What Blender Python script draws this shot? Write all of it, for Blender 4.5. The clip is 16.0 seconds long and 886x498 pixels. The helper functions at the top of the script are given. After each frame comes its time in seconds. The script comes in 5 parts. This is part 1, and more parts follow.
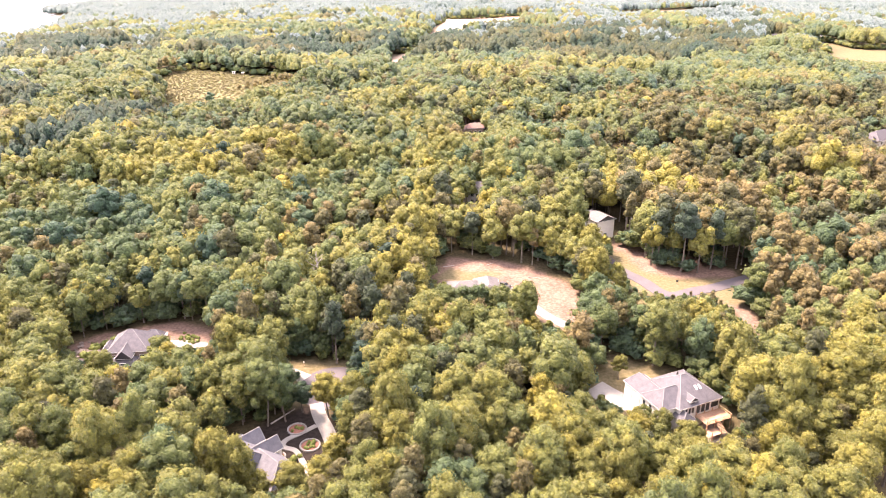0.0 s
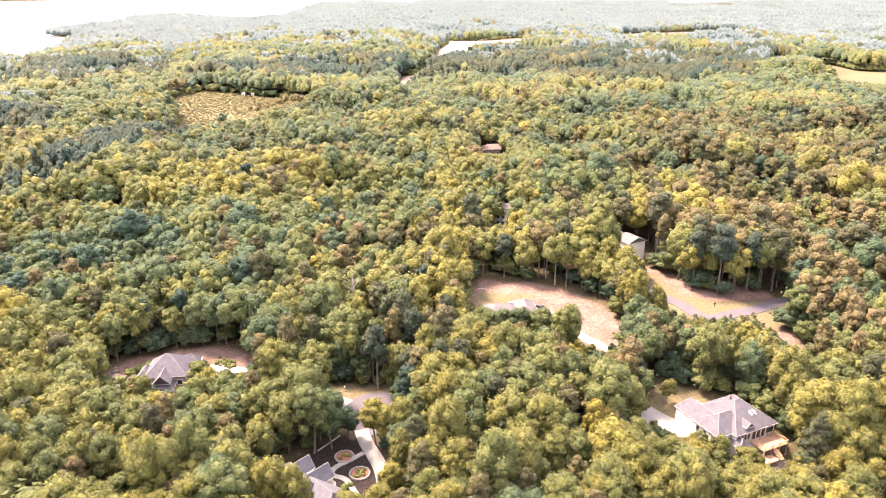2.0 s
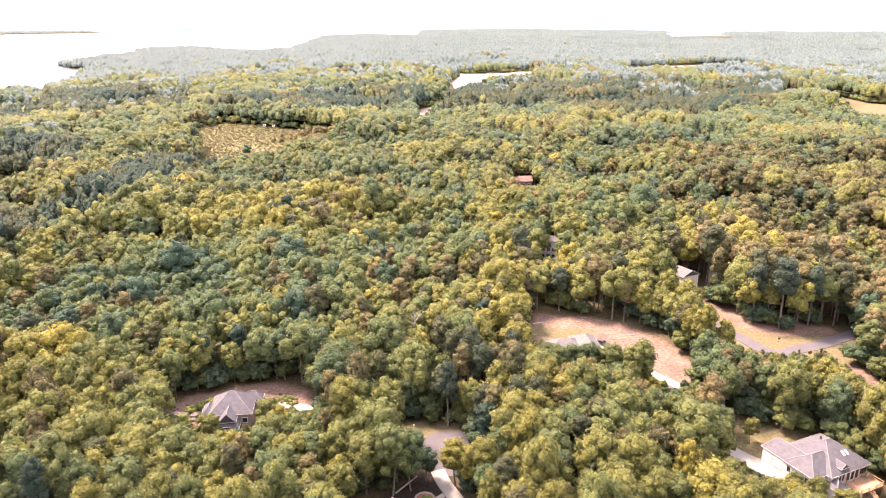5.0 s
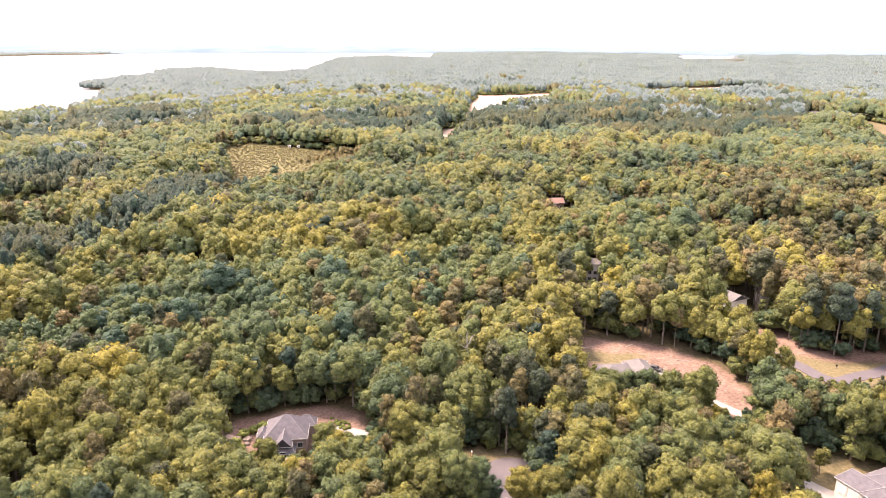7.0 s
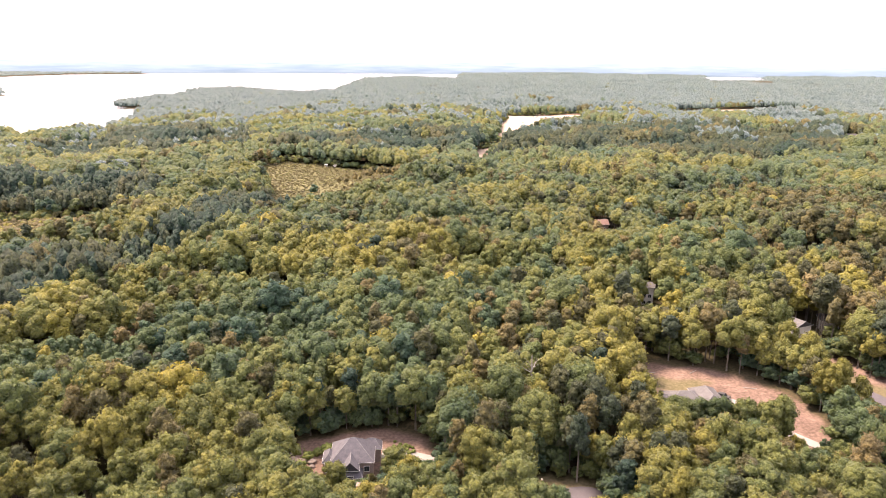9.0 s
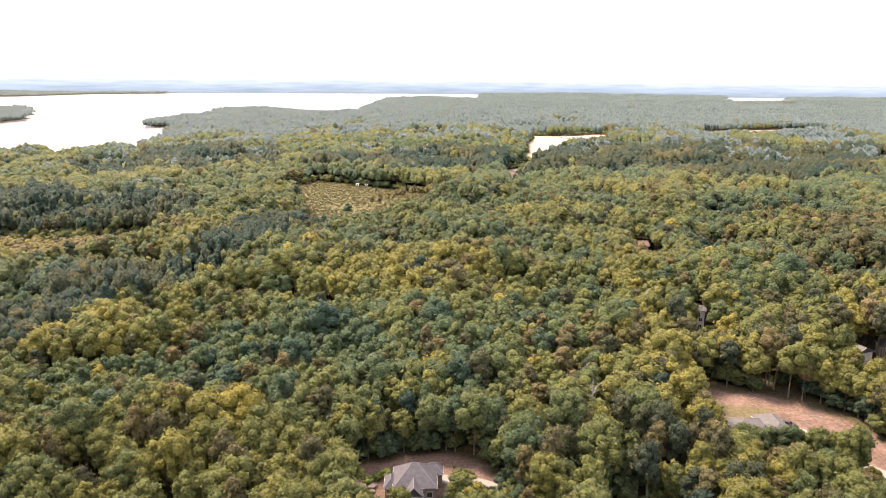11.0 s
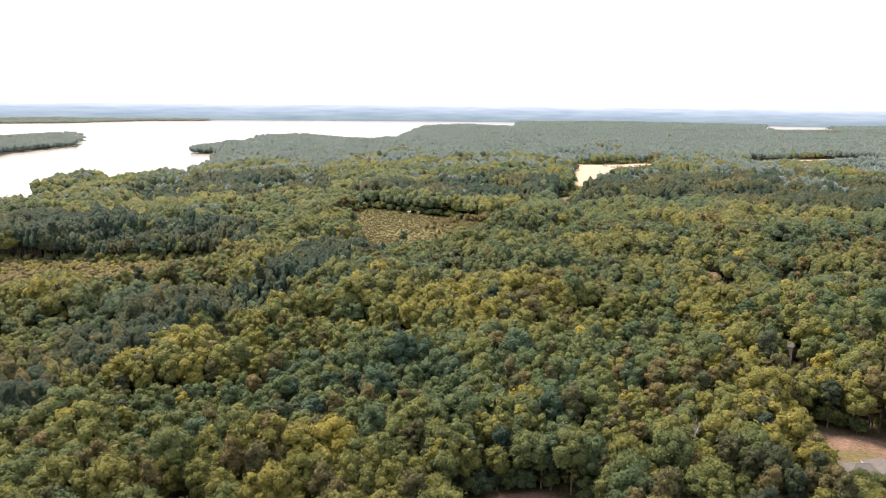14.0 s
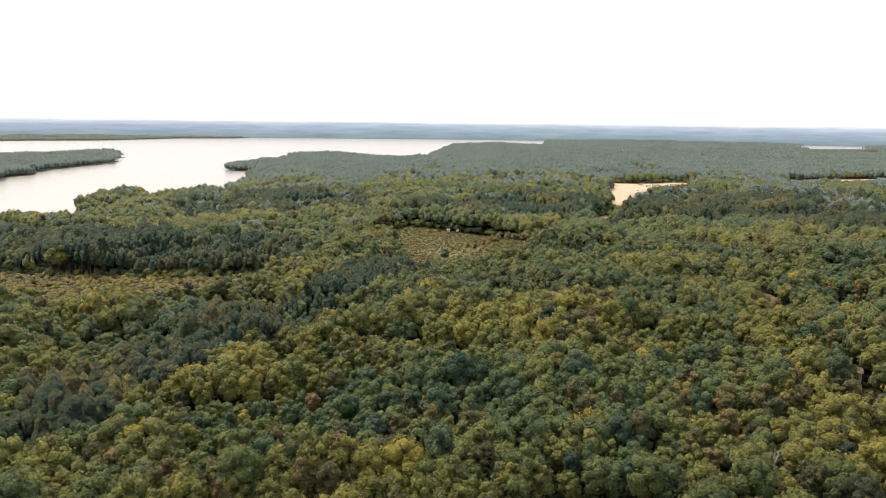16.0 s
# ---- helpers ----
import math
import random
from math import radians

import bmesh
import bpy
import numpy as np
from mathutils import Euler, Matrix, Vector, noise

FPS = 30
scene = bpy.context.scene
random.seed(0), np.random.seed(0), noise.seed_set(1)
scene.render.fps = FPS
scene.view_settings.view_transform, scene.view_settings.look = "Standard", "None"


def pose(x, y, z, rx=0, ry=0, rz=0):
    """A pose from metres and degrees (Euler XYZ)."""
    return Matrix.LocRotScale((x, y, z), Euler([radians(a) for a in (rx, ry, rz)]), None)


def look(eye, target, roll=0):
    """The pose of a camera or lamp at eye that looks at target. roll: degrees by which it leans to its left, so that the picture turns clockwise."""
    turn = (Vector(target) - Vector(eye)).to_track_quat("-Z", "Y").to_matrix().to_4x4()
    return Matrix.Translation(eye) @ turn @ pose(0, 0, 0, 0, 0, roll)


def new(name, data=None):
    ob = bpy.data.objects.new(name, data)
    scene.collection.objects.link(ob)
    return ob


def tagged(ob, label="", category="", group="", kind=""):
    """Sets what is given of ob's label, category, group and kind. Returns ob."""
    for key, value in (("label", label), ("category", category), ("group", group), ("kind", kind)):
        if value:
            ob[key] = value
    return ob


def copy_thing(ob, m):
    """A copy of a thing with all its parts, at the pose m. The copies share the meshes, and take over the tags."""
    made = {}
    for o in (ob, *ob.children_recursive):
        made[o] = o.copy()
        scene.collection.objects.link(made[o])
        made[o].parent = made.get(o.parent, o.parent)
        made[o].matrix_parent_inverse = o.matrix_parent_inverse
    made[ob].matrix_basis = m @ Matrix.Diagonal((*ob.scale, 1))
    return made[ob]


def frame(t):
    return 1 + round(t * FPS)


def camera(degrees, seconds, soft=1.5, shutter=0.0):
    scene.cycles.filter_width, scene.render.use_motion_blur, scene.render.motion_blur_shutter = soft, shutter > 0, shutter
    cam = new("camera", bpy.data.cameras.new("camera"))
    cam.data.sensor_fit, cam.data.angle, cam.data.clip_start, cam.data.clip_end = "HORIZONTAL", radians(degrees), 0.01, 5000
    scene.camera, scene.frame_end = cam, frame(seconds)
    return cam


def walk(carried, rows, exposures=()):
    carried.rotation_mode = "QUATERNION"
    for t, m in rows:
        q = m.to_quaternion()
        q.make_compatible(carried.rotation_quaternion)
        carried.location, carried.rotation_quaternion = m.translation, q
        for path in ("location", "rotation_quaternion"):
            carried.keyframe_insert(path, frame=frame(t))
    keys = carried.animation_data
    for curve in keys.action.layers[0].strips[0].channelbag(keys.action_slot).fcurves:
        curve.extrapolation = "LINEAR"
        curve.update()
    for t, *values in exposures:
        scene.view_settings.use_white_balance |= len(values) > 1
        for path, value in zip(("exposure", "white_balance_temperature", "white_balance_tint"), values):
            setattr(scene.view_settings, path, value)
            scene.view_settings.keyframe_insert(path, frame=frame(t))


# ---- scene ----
cam = camera(63.5, 16.0, soft=1.0)
METRES, EYE, TILT, LEAN, TURN = 100.0, 105.0, -22.3, 0.0, 0.0
ROWS = [
    (0.0, 0.0, 0.0, 0.0, 0.0, 0.0, -0.0),
    (0.5, -0.0316, 0.0056, 0.0019, -0.09, 0.4, 0.01),
    (1.0, -0.063, 0.011, 0.004, -0.17, 0.8, 0.02),
    (1.5, -0.0945, 0.0162, 0.0058, -0.25, 1.21, 0.05),
    (2.0, -0.1261, 0.0215, 0.0075, -0.35, 1.61, 0.06),
    (2.5, -0.1573, 0.0268, 0.0094, -0.42, 2.01, 0.08),
    (3.0, -0.1886, 0.0322, 0.0113, -0.49, 2.41, 0.09),
    (3.5, -0.2198, 0.0375, 0.0134, -0.56, 2.81, 0.12),
    (4.0, -0.2509, 0.0429, 0.0154, -0.63, 3.22, 0.15),
    (6.5, -0.4093, 0.0694, 0.0248, 0.19, 5.26, -0.32),
    (7.0, -0.441, 0.0742, 0.027, 0.32, 5.67, -0.4),
    (7.5, -0.4732, 0.0791, 0.0287, 0.55, 6.06, -0.54),
    (8.0, -0.5044, 0.084, 0.0307, 0.94, 6.42, -0.72),
    (8.5, -0.5356, 0.0889, 0.0327, 1.41, 6.8, -0.95),
    (9.0, -0.5668, 0.0937, 0.0344, 1.93, 7.19, -1.22),
    (11.5, -0.7162, 0.1109, 0.0428, 3.56, 9.03, -1.95),
    (12.0, -0.7456, 0.1149, 0.0445, 3.92, 9.37, -2.11),
    (12.5, -0.7751, 0.1192, 0.0461, 4.32, 9.7, -2.28),
    (13.0, -0.8052, 0.1231, 0.0481, 4.66, 10.03, -2.46),
    (13.5, -0.8362, 0.1264, 0.0498, 5.11, 10.39, -2.67),
    (14.0, -0.8663, 0.1291, 0.0511, 5.66, 10.73, -2.91),
    (14.5, -0.8968, 0.1311, 0.0522, 6.17, 11.07, -3.15),
    (15.0, -0.9274, 0.133, 0.053, 6.68, 11.39, -3.37),
    (15.5, -0.9581, 0.135, 0.0539, 7.15, 11.71, -3.6),
    (16.0, -0.9884, 0.1362, 0.0539, 7.6, 12.03, -3.81),
]
walk(cam, [(t, pose(0, 0, EYE, TILT, LEAN, TURN) @ pose(METRES * x, METRES * y, METRES * z, 90 + pitch, roll, yaw)) for t, x, y, z, yaw, pitch, roll in ROWS],
     [(0.0, 2.42, 6430, 36), (4.0, 2.26, 6500, 37), (8.0, 1.76, 6500, 34), (12.0, 1.24, 6420, 25), (14.0, 0.93, 6380, 19), (16.0, 0.47, 6370, 14)])

def mixed(nodes, links, kind, fac, a, b):
    m = nodes.new("ShaderNodeMix")
    m.data_type, m.blend_type = "RGBA", kind
    for value, slot in ((fac, 0), (a, 6), (b, 7)):
        if isinstance(value, (int, float)):
            m.inputs[slot].default_value = value
        elif isinstance(value, tuple):
            m.inputs[slot].default_value = (*value, 1)
        else:
            links.new(value, m.inputs[slot])
    return m.outputs[2]


# ---- light: hazy sun ahead and to the left, bright milky sky ----
SUN_WAY = Vector((-0.64, 0.44, 1.05)).normalized()
world = bpy.data.worlds.new("sky")
scene.world = world
world.use_nodes = True
wn, wl = world.node_tree.nodes, world.node_tree.links
sky = wn.new("ShaderNodeTexSky")
sky.sky_type, sky.sun_disc = "NISHITA", False
sky.sun_elevation = math.asin(SUN_WAY.z)
sky.sun_rotation = math.atan2(SUN_WAY.x, SUN_WAY.y) % (2 * math.pi)
sky.air_density, sky.dust_density, sky.ozone_density = 1.3, 1.2, 2.5
veil = wn.new("ShaderNodeMix")
veil.data_type = "RGBA"
veil.inputs[0].default_value = 0.80
wl.new(sky.outputs[0], veil.inputs[6])
veil.inputs[7].default_value = (8.1, 8.1, 7.6, 1)
wn["Background"].inputs[1].default_value = 0.110
wl.new(veil.outputs[2], wn["Background"].inputs[0])
sun = new("sun", bpy.data.lights.new("sun", "SUN"))
sun.data.energy, sun.data.angle, sun.data.color = 4.6, radians(14), (1.0, 0.85, 0.60)
sun.matrix_world = look((0, 0, 300), Vector((0, 0, 300)) - SUN_WAY)

# ---- materials ----


def material(name, rough=0.8, spec=0.3):
    m = bpy.data.materials.new(name)
    m.use_nodes = True
    b = m.node_tree.nodes["Principled BSDF"]
    b.inputs["Roughness"].default_value = rough
    b.inputs["Specular IOR Level"].default_value = spec
    return m, m.node_tree.nodes, m.node_tree.links, b


def ramp(nodes, stops):
    r = nodes.new("ShaderNodeValToRGB")
    while len(r.color_ramp.elements) < len(stops):
        r.color_ramp.elements.new(0.5)
    for e, (at, c) in zip(r.color_ramp.elements, stops):
        e.position, e.color = at, (*c, 1)
    return r


def noise_node(nodes, links, scale, detail=4.0, rough=0.6, coords="Object"):
    tc = nodes.new("ShaderNodeTexCoord")
    n = nodes.new("ShaderNodeTexNoise")
    n.inputs["Scale"].default_value, n.inputs["Detail"].default_value, n.inputs["Roughness"].default_value = scale, detail, rough
    links.new(tc.outputs[coords], n.inputs["Vector"])
    return n


def bumped(nodes, links, b, height, strength, distance):
    k = nodes.new("ShaderNodeBump")
    k.inputs["Strength"].default_value, k.inputs["Distance"].default_value = strength, distance
    links.new(height, k.inputs["Height"])
    links.new(k.outputs[0], b.inputs["Normal"])


def plain(name, dark, light, scale, rough=0.8, spec=0.3, bump=0.0, fine=6.0):
    """Two colours mottled at two scales, with fine relief."""
    m, n, l, b = material(name, rough, spec)
    big, small = noise_node(n, l, scale), noise_node(n, l, scale * fine, 6)
    s = n.new("ShaderNodeMath")
    s.operation = "MULTIPLY_ADD"
    s.inputs[1].default_value, s.inputs[2].default_value = 0.5, 0.0
    l.new(small.outputs[0], s.inputs[0])
    a = n.new("ShaderNodeMath")
    a.operation = "MULTIPLY_ADD"
    a.inputs[1].default_value = 0.5
    l.new(big.outputs[0], a.inputs[0])
    l.new(s.outputs[0], a.inputs[2])
    r = ramp(n, [(0.34, dark), (0.66, light)])
    l.new(a.outputs[0], r.inputs[0])
    l.new(r.outputs[0], b.inputs["Base Color"])
    if bump:
        bumped(n, l, b, small.outputs[0], 0.6, bump)
    return m


def foliage(name, stops, source, sheen=0.07, cells=1.15):
    """Leaves: hue by tree, lightness by leaf, relief of leafy sprays, a little light shining through."""
    m, n, l, b = material(name, 0.6, 0.15)
    # bluish sheen brightens leaves at grazing angles, in place of haze
    b.inputs["Sheen Weight"].default_value, b.inputs["Sheen Roughness"].default_value = sheen, 0.4
    b.inputs["Sheen Tint"].default_value = (0.84, 0.94, 1.0, 1)
    if source == "attribute":
        at = n.new("ShaderNodeAttribute")
        at.attribute_name = "hue"
        hue = at.outputs["Fac"]
    else:
        hue = n.new("ShaderNodeObjectInfo").outputs["Color"]
    r = ramp(n, stops)
    l.new(hue, r.inputs[0])
    isle = n.new("ShaderNodeNewGeometry").outputs["Random Per Island"]
    g = ramp(n, [(0.0, (0.87, 0.89, 0.91)), (0.5, (1.0, 1.0, 1.0)), (1.0, (1.12, 1.11, 1.04))])
    l.new(isle, g.inputs[0])
    col = mixed(n, l, "MULTIPLY", 1.0, r.outputs[0], g.outputs[0])
    grain = noise_node(n, l, 2.8, 4, 0.8)
    gr = ramp(n, [(0.36, (0.79, 0.81, 0.84)), (0.64, (1.15, 1.14, 1.06))])
    l.new(grain.outputs[0], gr.inputs[0])
    col = mixed(n, l, "MULTIPLY", 1.0, col, gr.outputs[0])
    tc = n.new("ShaderNodeTexCoord")
    tufts = n.new("ShaderNodeTexVoronoi")
    tufts.inputs["Scale"].default_value = cells
    l.new(tc.outputs["Object"], tufts.inputs["Vector"])
    tone = n.new("ShaderNodeSeparateColor")
    l.new(tufts.outputs["Color"], tone.inputs[0])
    tr = ramp(n, [(0.0, (0.66, 0.72, 0.80)), (0.5, (0.97, 0.98, 0.96)), (1.0, (1.33, 1.30, 1.08))])
    l.new(tone.outputs[0], tr.inputs[0])
    col = mixed(n, l, "MULTIPLY", 0.75 if cells > 1 else 1.0, col, tr.outputs[0])
    relief = n.new("ShaderNodeMath")
    relief.operation = "MULTIPLY_ADD"
    relief.inputs[1].default_value = -1.3
    l.new(tufts.outputs["Distance"], relief.inputs[0])
    l.new(grain.outputs[0], relief.inputs[2])
    bumped(n, l, b, relief.outputs[0], 1.0, 0.75 / cells)
    l.new(col, b.inputs["Base Color"])
    t = n.new("ShaderNodeBsdfTranslucent")
    l.new(b.inputs["Normal"].links[0].from_socket, t.inputs["Normal"])
    l.new(col, t.inputs["Color"])
    x = n.new("ShaderNodeMixShader")
    x.inputs[0].default_value = 0.33
    l.new(b.outputs[0], x.inputs[1])
    l.new(t.outputs[0], x.inputs[2])
    l.new(x.outputs[0], n["Material Output"].inputs["Surface"])
    return m


BROAD = [(0.0, (0.060, 0.108, 0.072)), (0.22, (0.104, 0.146, 0.064)), (0.45, (0.166, 0.182, 0.056)), (0.68, (0.225, 0.213, 0.054)),
         (0.86, (0.275, 0.245, 0.053)), (1.0, (0.312, 0.268, 0.054))]
PINE = [(0.0, (0.040, 0.074, 0.056)), (0.3, (0.080, 0.094, 0.050)), (0.7, (0.180, 0.150, 0.064)), (1.0, (0.232, 0.182, 0.086))]
M_LEAF, M_LEAF_MASS = foliage("broad_leaves", BROAD, "object"), foliage("broad_leaves_mass", BROAD, "attribute")
M_LEAF_BOUGHS = foliage("broad_leaf_boughs", BROAD, "attribute", 0.10, cells=0.62)
M_NEEDLE, M_NEEDLE_MASS = foliage("pine_needles", PINE, "object"), foliage("pine_needles_mass", PINE, "attribute")
M_NEEDLE_BOUGHS = foliage("pine_needle_boughs", PINE, "attribute", 0.04, cells=0.7)
# blue-green tint and strong sheen paint distance haze into far leaves
HAZE_TINT = [(0.0, (0.050, 0.094, 0.092)), (0.45, (0.072, 0.117, 0.100)), (0.75, (0.097, 0.136, 0.099)), (1.0, (0.126, 0.150, 0.092))]
M_HAZE_TINT = foliage("haze_tinted_leaves", HAZE_TINT, "attribute", 0.52)
M_BARK = plain("bark", (0.075, 0.064, 0.054), (0.19, 0.168, 0.142), 1.2, 0.9, 0.1, 0.03)
M_DEAD = plain("bleached_wood", (0.22, 0.20, 0.18), (0.40, 0.37, 0.34), 1.0, 0.9, 0.1)
M_ASPHALT = plain("asphalt", (0.075, 0.068, 0.076), (0.108, 0.098, 0.106), 0.25, 0.85, 0.2, 0.01, 20)
M_CONCRETE = plain("concrete", (0.20, 0.187, 0.168), (0.30, 0.28, 0.255), 0.35, 0.8, 0.3, 0.01, 12)
M_SHINGLE = plain("shingles", (0.060, 0.058, 0.068), (0.118, 0.112, 0.124), 0.9, 0.85, 0.25, 0.02, 8)
M_SHINGLE_LIGHT = plain("light_shingles", (0.088, 0.082, 0.083), (0.138, 0.130, 0.129), 0.9, 0.85, 0.25, 0.02, 8)
M_SLATE = plain("blue_grey_slate", (0.068, 0.069, 0.082), (0.122, 0.121, 0.138), 0.9, 0.8, 0.3, 0.02, 8)
M_RIDGE = plain("ridge_caps", (0.13, 0.126, 0.130), (0.20, 0.194, 0.196), 1.0, 0.8, 0.2)
M_WALL = plain("painted_siding", (0.56, 0.53, 0.48), (0.66, 0.63, 0.58), 0.5, 0.6, 0.3)
M_BRICK = plain("tan_brick", (0.17, 0.13, 0.112), (0.28, 0.22, 0.19), 1.5, 0.85, 0.2, 0.01)
M_TRIM = plain("white_trim", (0.50, 0.49, 0.47), (0.60, 0.59, 0.57), 1.0, 0.5, 0.4)
M_WOOD = plain("deck_boards", (0.34, 0.205, 0.13), (0.50, 0.33, 0.22), 1.0, 0.75, 0.2, 0.01)
M_DARK = plain("dark_metal", (0.03, 0.03, 0.03), (0.07, 0.065, 0.06), 1.0, 0.6, 0.4)
M_STONE = plain("pale_stone", (0.26, 0.21, 0.175), (0.44, 0.37, 0.32), 2.0, 0.85, 0.2, 0.02)
M_CLAY_TILE = plain("salmon_roof_tiles", (0.16, 0.098, 0.082), (0.25, 0.162, 0.138), 0.8, 0.85, 0.2, 0.02, 8)
M_ROCK = plain("weathered_rock", (0.10, 0.082, 0.070), (0.24, 0.20, 0.175), 1.4, 0.9, 0.2, 0.05)
M_MULCH = plain("red_mulch", (0.16, 0.07, 0.05), (0.30, 0.15, 0.11), 2.0, 0.95, 0.1, 0.02)
M_SHRUB = plain("shrub_leaves", (0.05, 0.08, 0.02), (0.16, 0.17, 0.04), 1.5, 0.7, 0.2)
M_CAR = plain("car_paint", (0.55, 0.55, 0.56), (0.62, 0.62, 0.63), 0.5, 0.3, 0.5)

M_GLASS, _n, _l, _b = material("window_glass", 0.05, 0.6)
_b.inputs["Base Color"].default_value = (0.03, 0.035, 0.04, 1)

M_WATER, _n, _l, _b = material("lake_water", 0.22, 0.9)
# pale base colour adds sky brightness that the mirroring alone lacks
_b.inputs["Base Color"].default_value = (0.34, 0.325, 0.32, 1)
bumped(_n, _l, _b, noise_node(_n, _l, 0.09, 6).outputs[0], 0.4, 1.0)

# forest floor, red clay, lawn and dark mulch in one sheet, laid out by where they lie
M_GROUND, _n, _l, _b = material("ground_soil", 0.95, 0.1)
_big, _small = noise_node(_n, _l, 0.12, 5), noise_node(_n, _l, 1.1, 6)
_floor = ramp(_n, [(0.3, (0.035, 0.034, 0.018)), (0.7, (0.095, 0.075, 0.042))])
_clay = ramp(_n, [(0.36, (0.085, 0.059, 0.046)), (0.5, (0.158, 0.106, 0.083)), (0.64, (0.226, 0.156, 0.126))])
_lawn = ramp(_n, [(0.3, (0.080, 0.074, 0.034)), (0.7, (0.165, 0.132, 0.080))])
_dark = ramp(_n, [(0.3, (0.016, 0.013, 0.011)), (0.7, (0.036, 0.028, 0.024))])
_sand = ramp(_n, [(0.3, (0.34, 0.24, 0.17)), (0.7, (0.56, 0.45, 0.36))])
_scrub = ramp(_n, [(0.3, (0.110, 0.108, 0.052)), (0.7, (0.160, 0.146, 0.070))])
for _r in (_floor, _lawn, _dark, _scrub):
    _l.new(_small.outputs[0], _r.inputs[0])
_both = _n.new("ShaderNodeMath")
_both.operation = "MULTIPLY_ADD"
_both.inputs[1].default_value = 0.6
_l.new(_small.outputs[0], _both.inputs[0])
_part = _n.new("ShaderNodeMath")
_part.operation = "MULTIPLY"
_part.inputs[1].default_value = 0.4
_l.new(_big.outputs[0], _part.inputs[0])
_l.new(_part.outputs[0], _both.inputs[2])
for _r in (_clay, _sand):
    _l.new(_both.outputs[0], _r.inputs[0])
_col = _floor.outputs[0]
for _key, _r in (("clay", _clay), ("lawn", _lawn), ("scrub", _scrub), ("mulch", _dark), ("sand", _sand)):
    _at = _n.new("ShaderNodeAttribute")
    _at.attribute_name = _key
    _col = mixed(_n, _l, "MIX", _at.outputs["Fac"], _col, _r.outputs[0])
_l.new(_col, _b.inputs["Base Color"])
bumped(_n, _l, _b, _small.outputs[0], 0.7, 0.15)

# far land: a glowing ring sheet with haze painted in as a gradient
M_FAR = bpy.data.materials.new("painted_far_haze")
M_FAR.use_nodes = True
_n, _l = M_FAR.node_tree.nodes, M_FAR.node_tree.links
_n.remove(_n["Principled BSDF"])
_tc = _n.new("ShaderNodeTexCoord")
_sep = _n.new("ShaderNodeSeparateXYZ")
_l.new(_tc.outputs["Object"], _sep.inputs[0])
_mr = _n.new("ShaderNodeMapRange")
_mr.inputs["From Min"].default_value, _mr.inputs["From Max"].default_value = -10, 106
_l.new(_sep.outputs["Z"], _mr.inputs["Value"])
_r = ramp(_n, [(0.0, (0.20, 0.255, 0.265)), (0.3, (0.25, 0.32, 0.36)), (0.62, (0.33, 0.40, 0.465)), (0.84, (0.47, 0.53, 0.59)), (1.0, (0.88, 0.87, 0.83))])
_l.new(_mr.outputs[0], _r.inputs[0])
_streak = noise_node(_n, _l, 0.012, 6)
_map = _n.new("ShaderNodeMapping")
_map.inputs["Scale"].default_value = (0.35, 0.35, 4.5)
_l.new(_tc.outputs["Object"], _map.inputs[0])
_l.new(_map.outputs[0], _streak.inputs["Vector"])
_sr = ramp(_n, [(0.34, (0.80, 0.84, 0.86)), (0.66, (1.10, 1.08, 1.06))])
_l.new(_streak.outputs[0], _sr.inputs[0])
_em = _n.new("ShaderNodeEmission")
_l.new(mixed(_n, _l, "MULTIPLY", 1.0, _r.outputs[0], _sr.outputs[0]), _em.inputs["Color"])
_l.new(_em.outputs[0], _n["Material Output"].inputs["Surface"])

# ---- the lie of the land ----
LAKE_Z = -8.0
LAKE = [(-1600, 600), (-832, 649), (-670, 689), (-599, 716), (-661, 807), (-680, 890), (-632, 963), (-564, 1000), (-610, 1130), (-655, 1295),
        (-760, 1538), (-810, 1515), (-850, 1590), (-842, 1909), (-917, 2248), (-843, 2439), (-543, 2069), (-497, 2390), (-574, 3510), (-379, 3859),
        (-138, 3560), (-130, 4760), (-390, 4780), (-940, 4780), (-1900, 4780), (-1990, 4080), (-2230, 3960), (-2312, 3428), (-2669, 3085), (-3300, 2600), (-3300, 1200)]
ISLAND = [(-1074, 1170), (-1163, 1406), (-1185, 1683), (-1259, 1855), (-1419, 2112), (-1601, 2296), (-1624, 1968), (-1720, 1800), (-1500, 1150)]
POND = [(1120, 3760), (1440, 3860), (1720, 4600), (1400, 4640)]
POOL = [(440, 3790), (525, 3800), (530, 3960), (450, 3950)]


def within(x, y, poly):
    """Metres inside (plus) or outside (minus) a polygon, for arrays of places."""
    x, y = np.asarray(x, float), np.asarray(y, float)
    best, inside = np.full(x.shape, 1e9), np.zeros(x.shape, bool)
    for (ax, ay), (bx, by) in zip(poly, poly[1:] + poly[:1]):
        dx, dy = bx - ax, by - ay
        k = np.clip(((x - ax) * dx + (y - ay) * dy) / (dx * dx + dy * dy), 0, 1)
        best = np.minimum(best, np.hypot(x - ax - k * dx, y - ay - k * dy))
        if dy:
            inside ^= ((ay > y) != (by > y)) & (x < ax + (y - ay) * dx / dy)
    return np.where(inside, best, -best)


def along(x, y, line):
    """Metres from a line of points."""
    best = np.full(np.shape(x), 1e9)
    for (ax, ay), (bx, by) in zip(line, line[1:]):
        dx, dy = bx - ax, by - ay
        k = np.clip(((x - ax) * dx + (y - ay) * dy) / (dx * dx + dy * dy), 0, 1)
        best = np.minimum(best, np.hypot(x - ax - k * dx, y - ay - k * dy))
    return best


def soft(a, b, v):
    k = np.clip((v - a) / (b - a), 0, 1)
    return k * k * (3 - 2 * k)


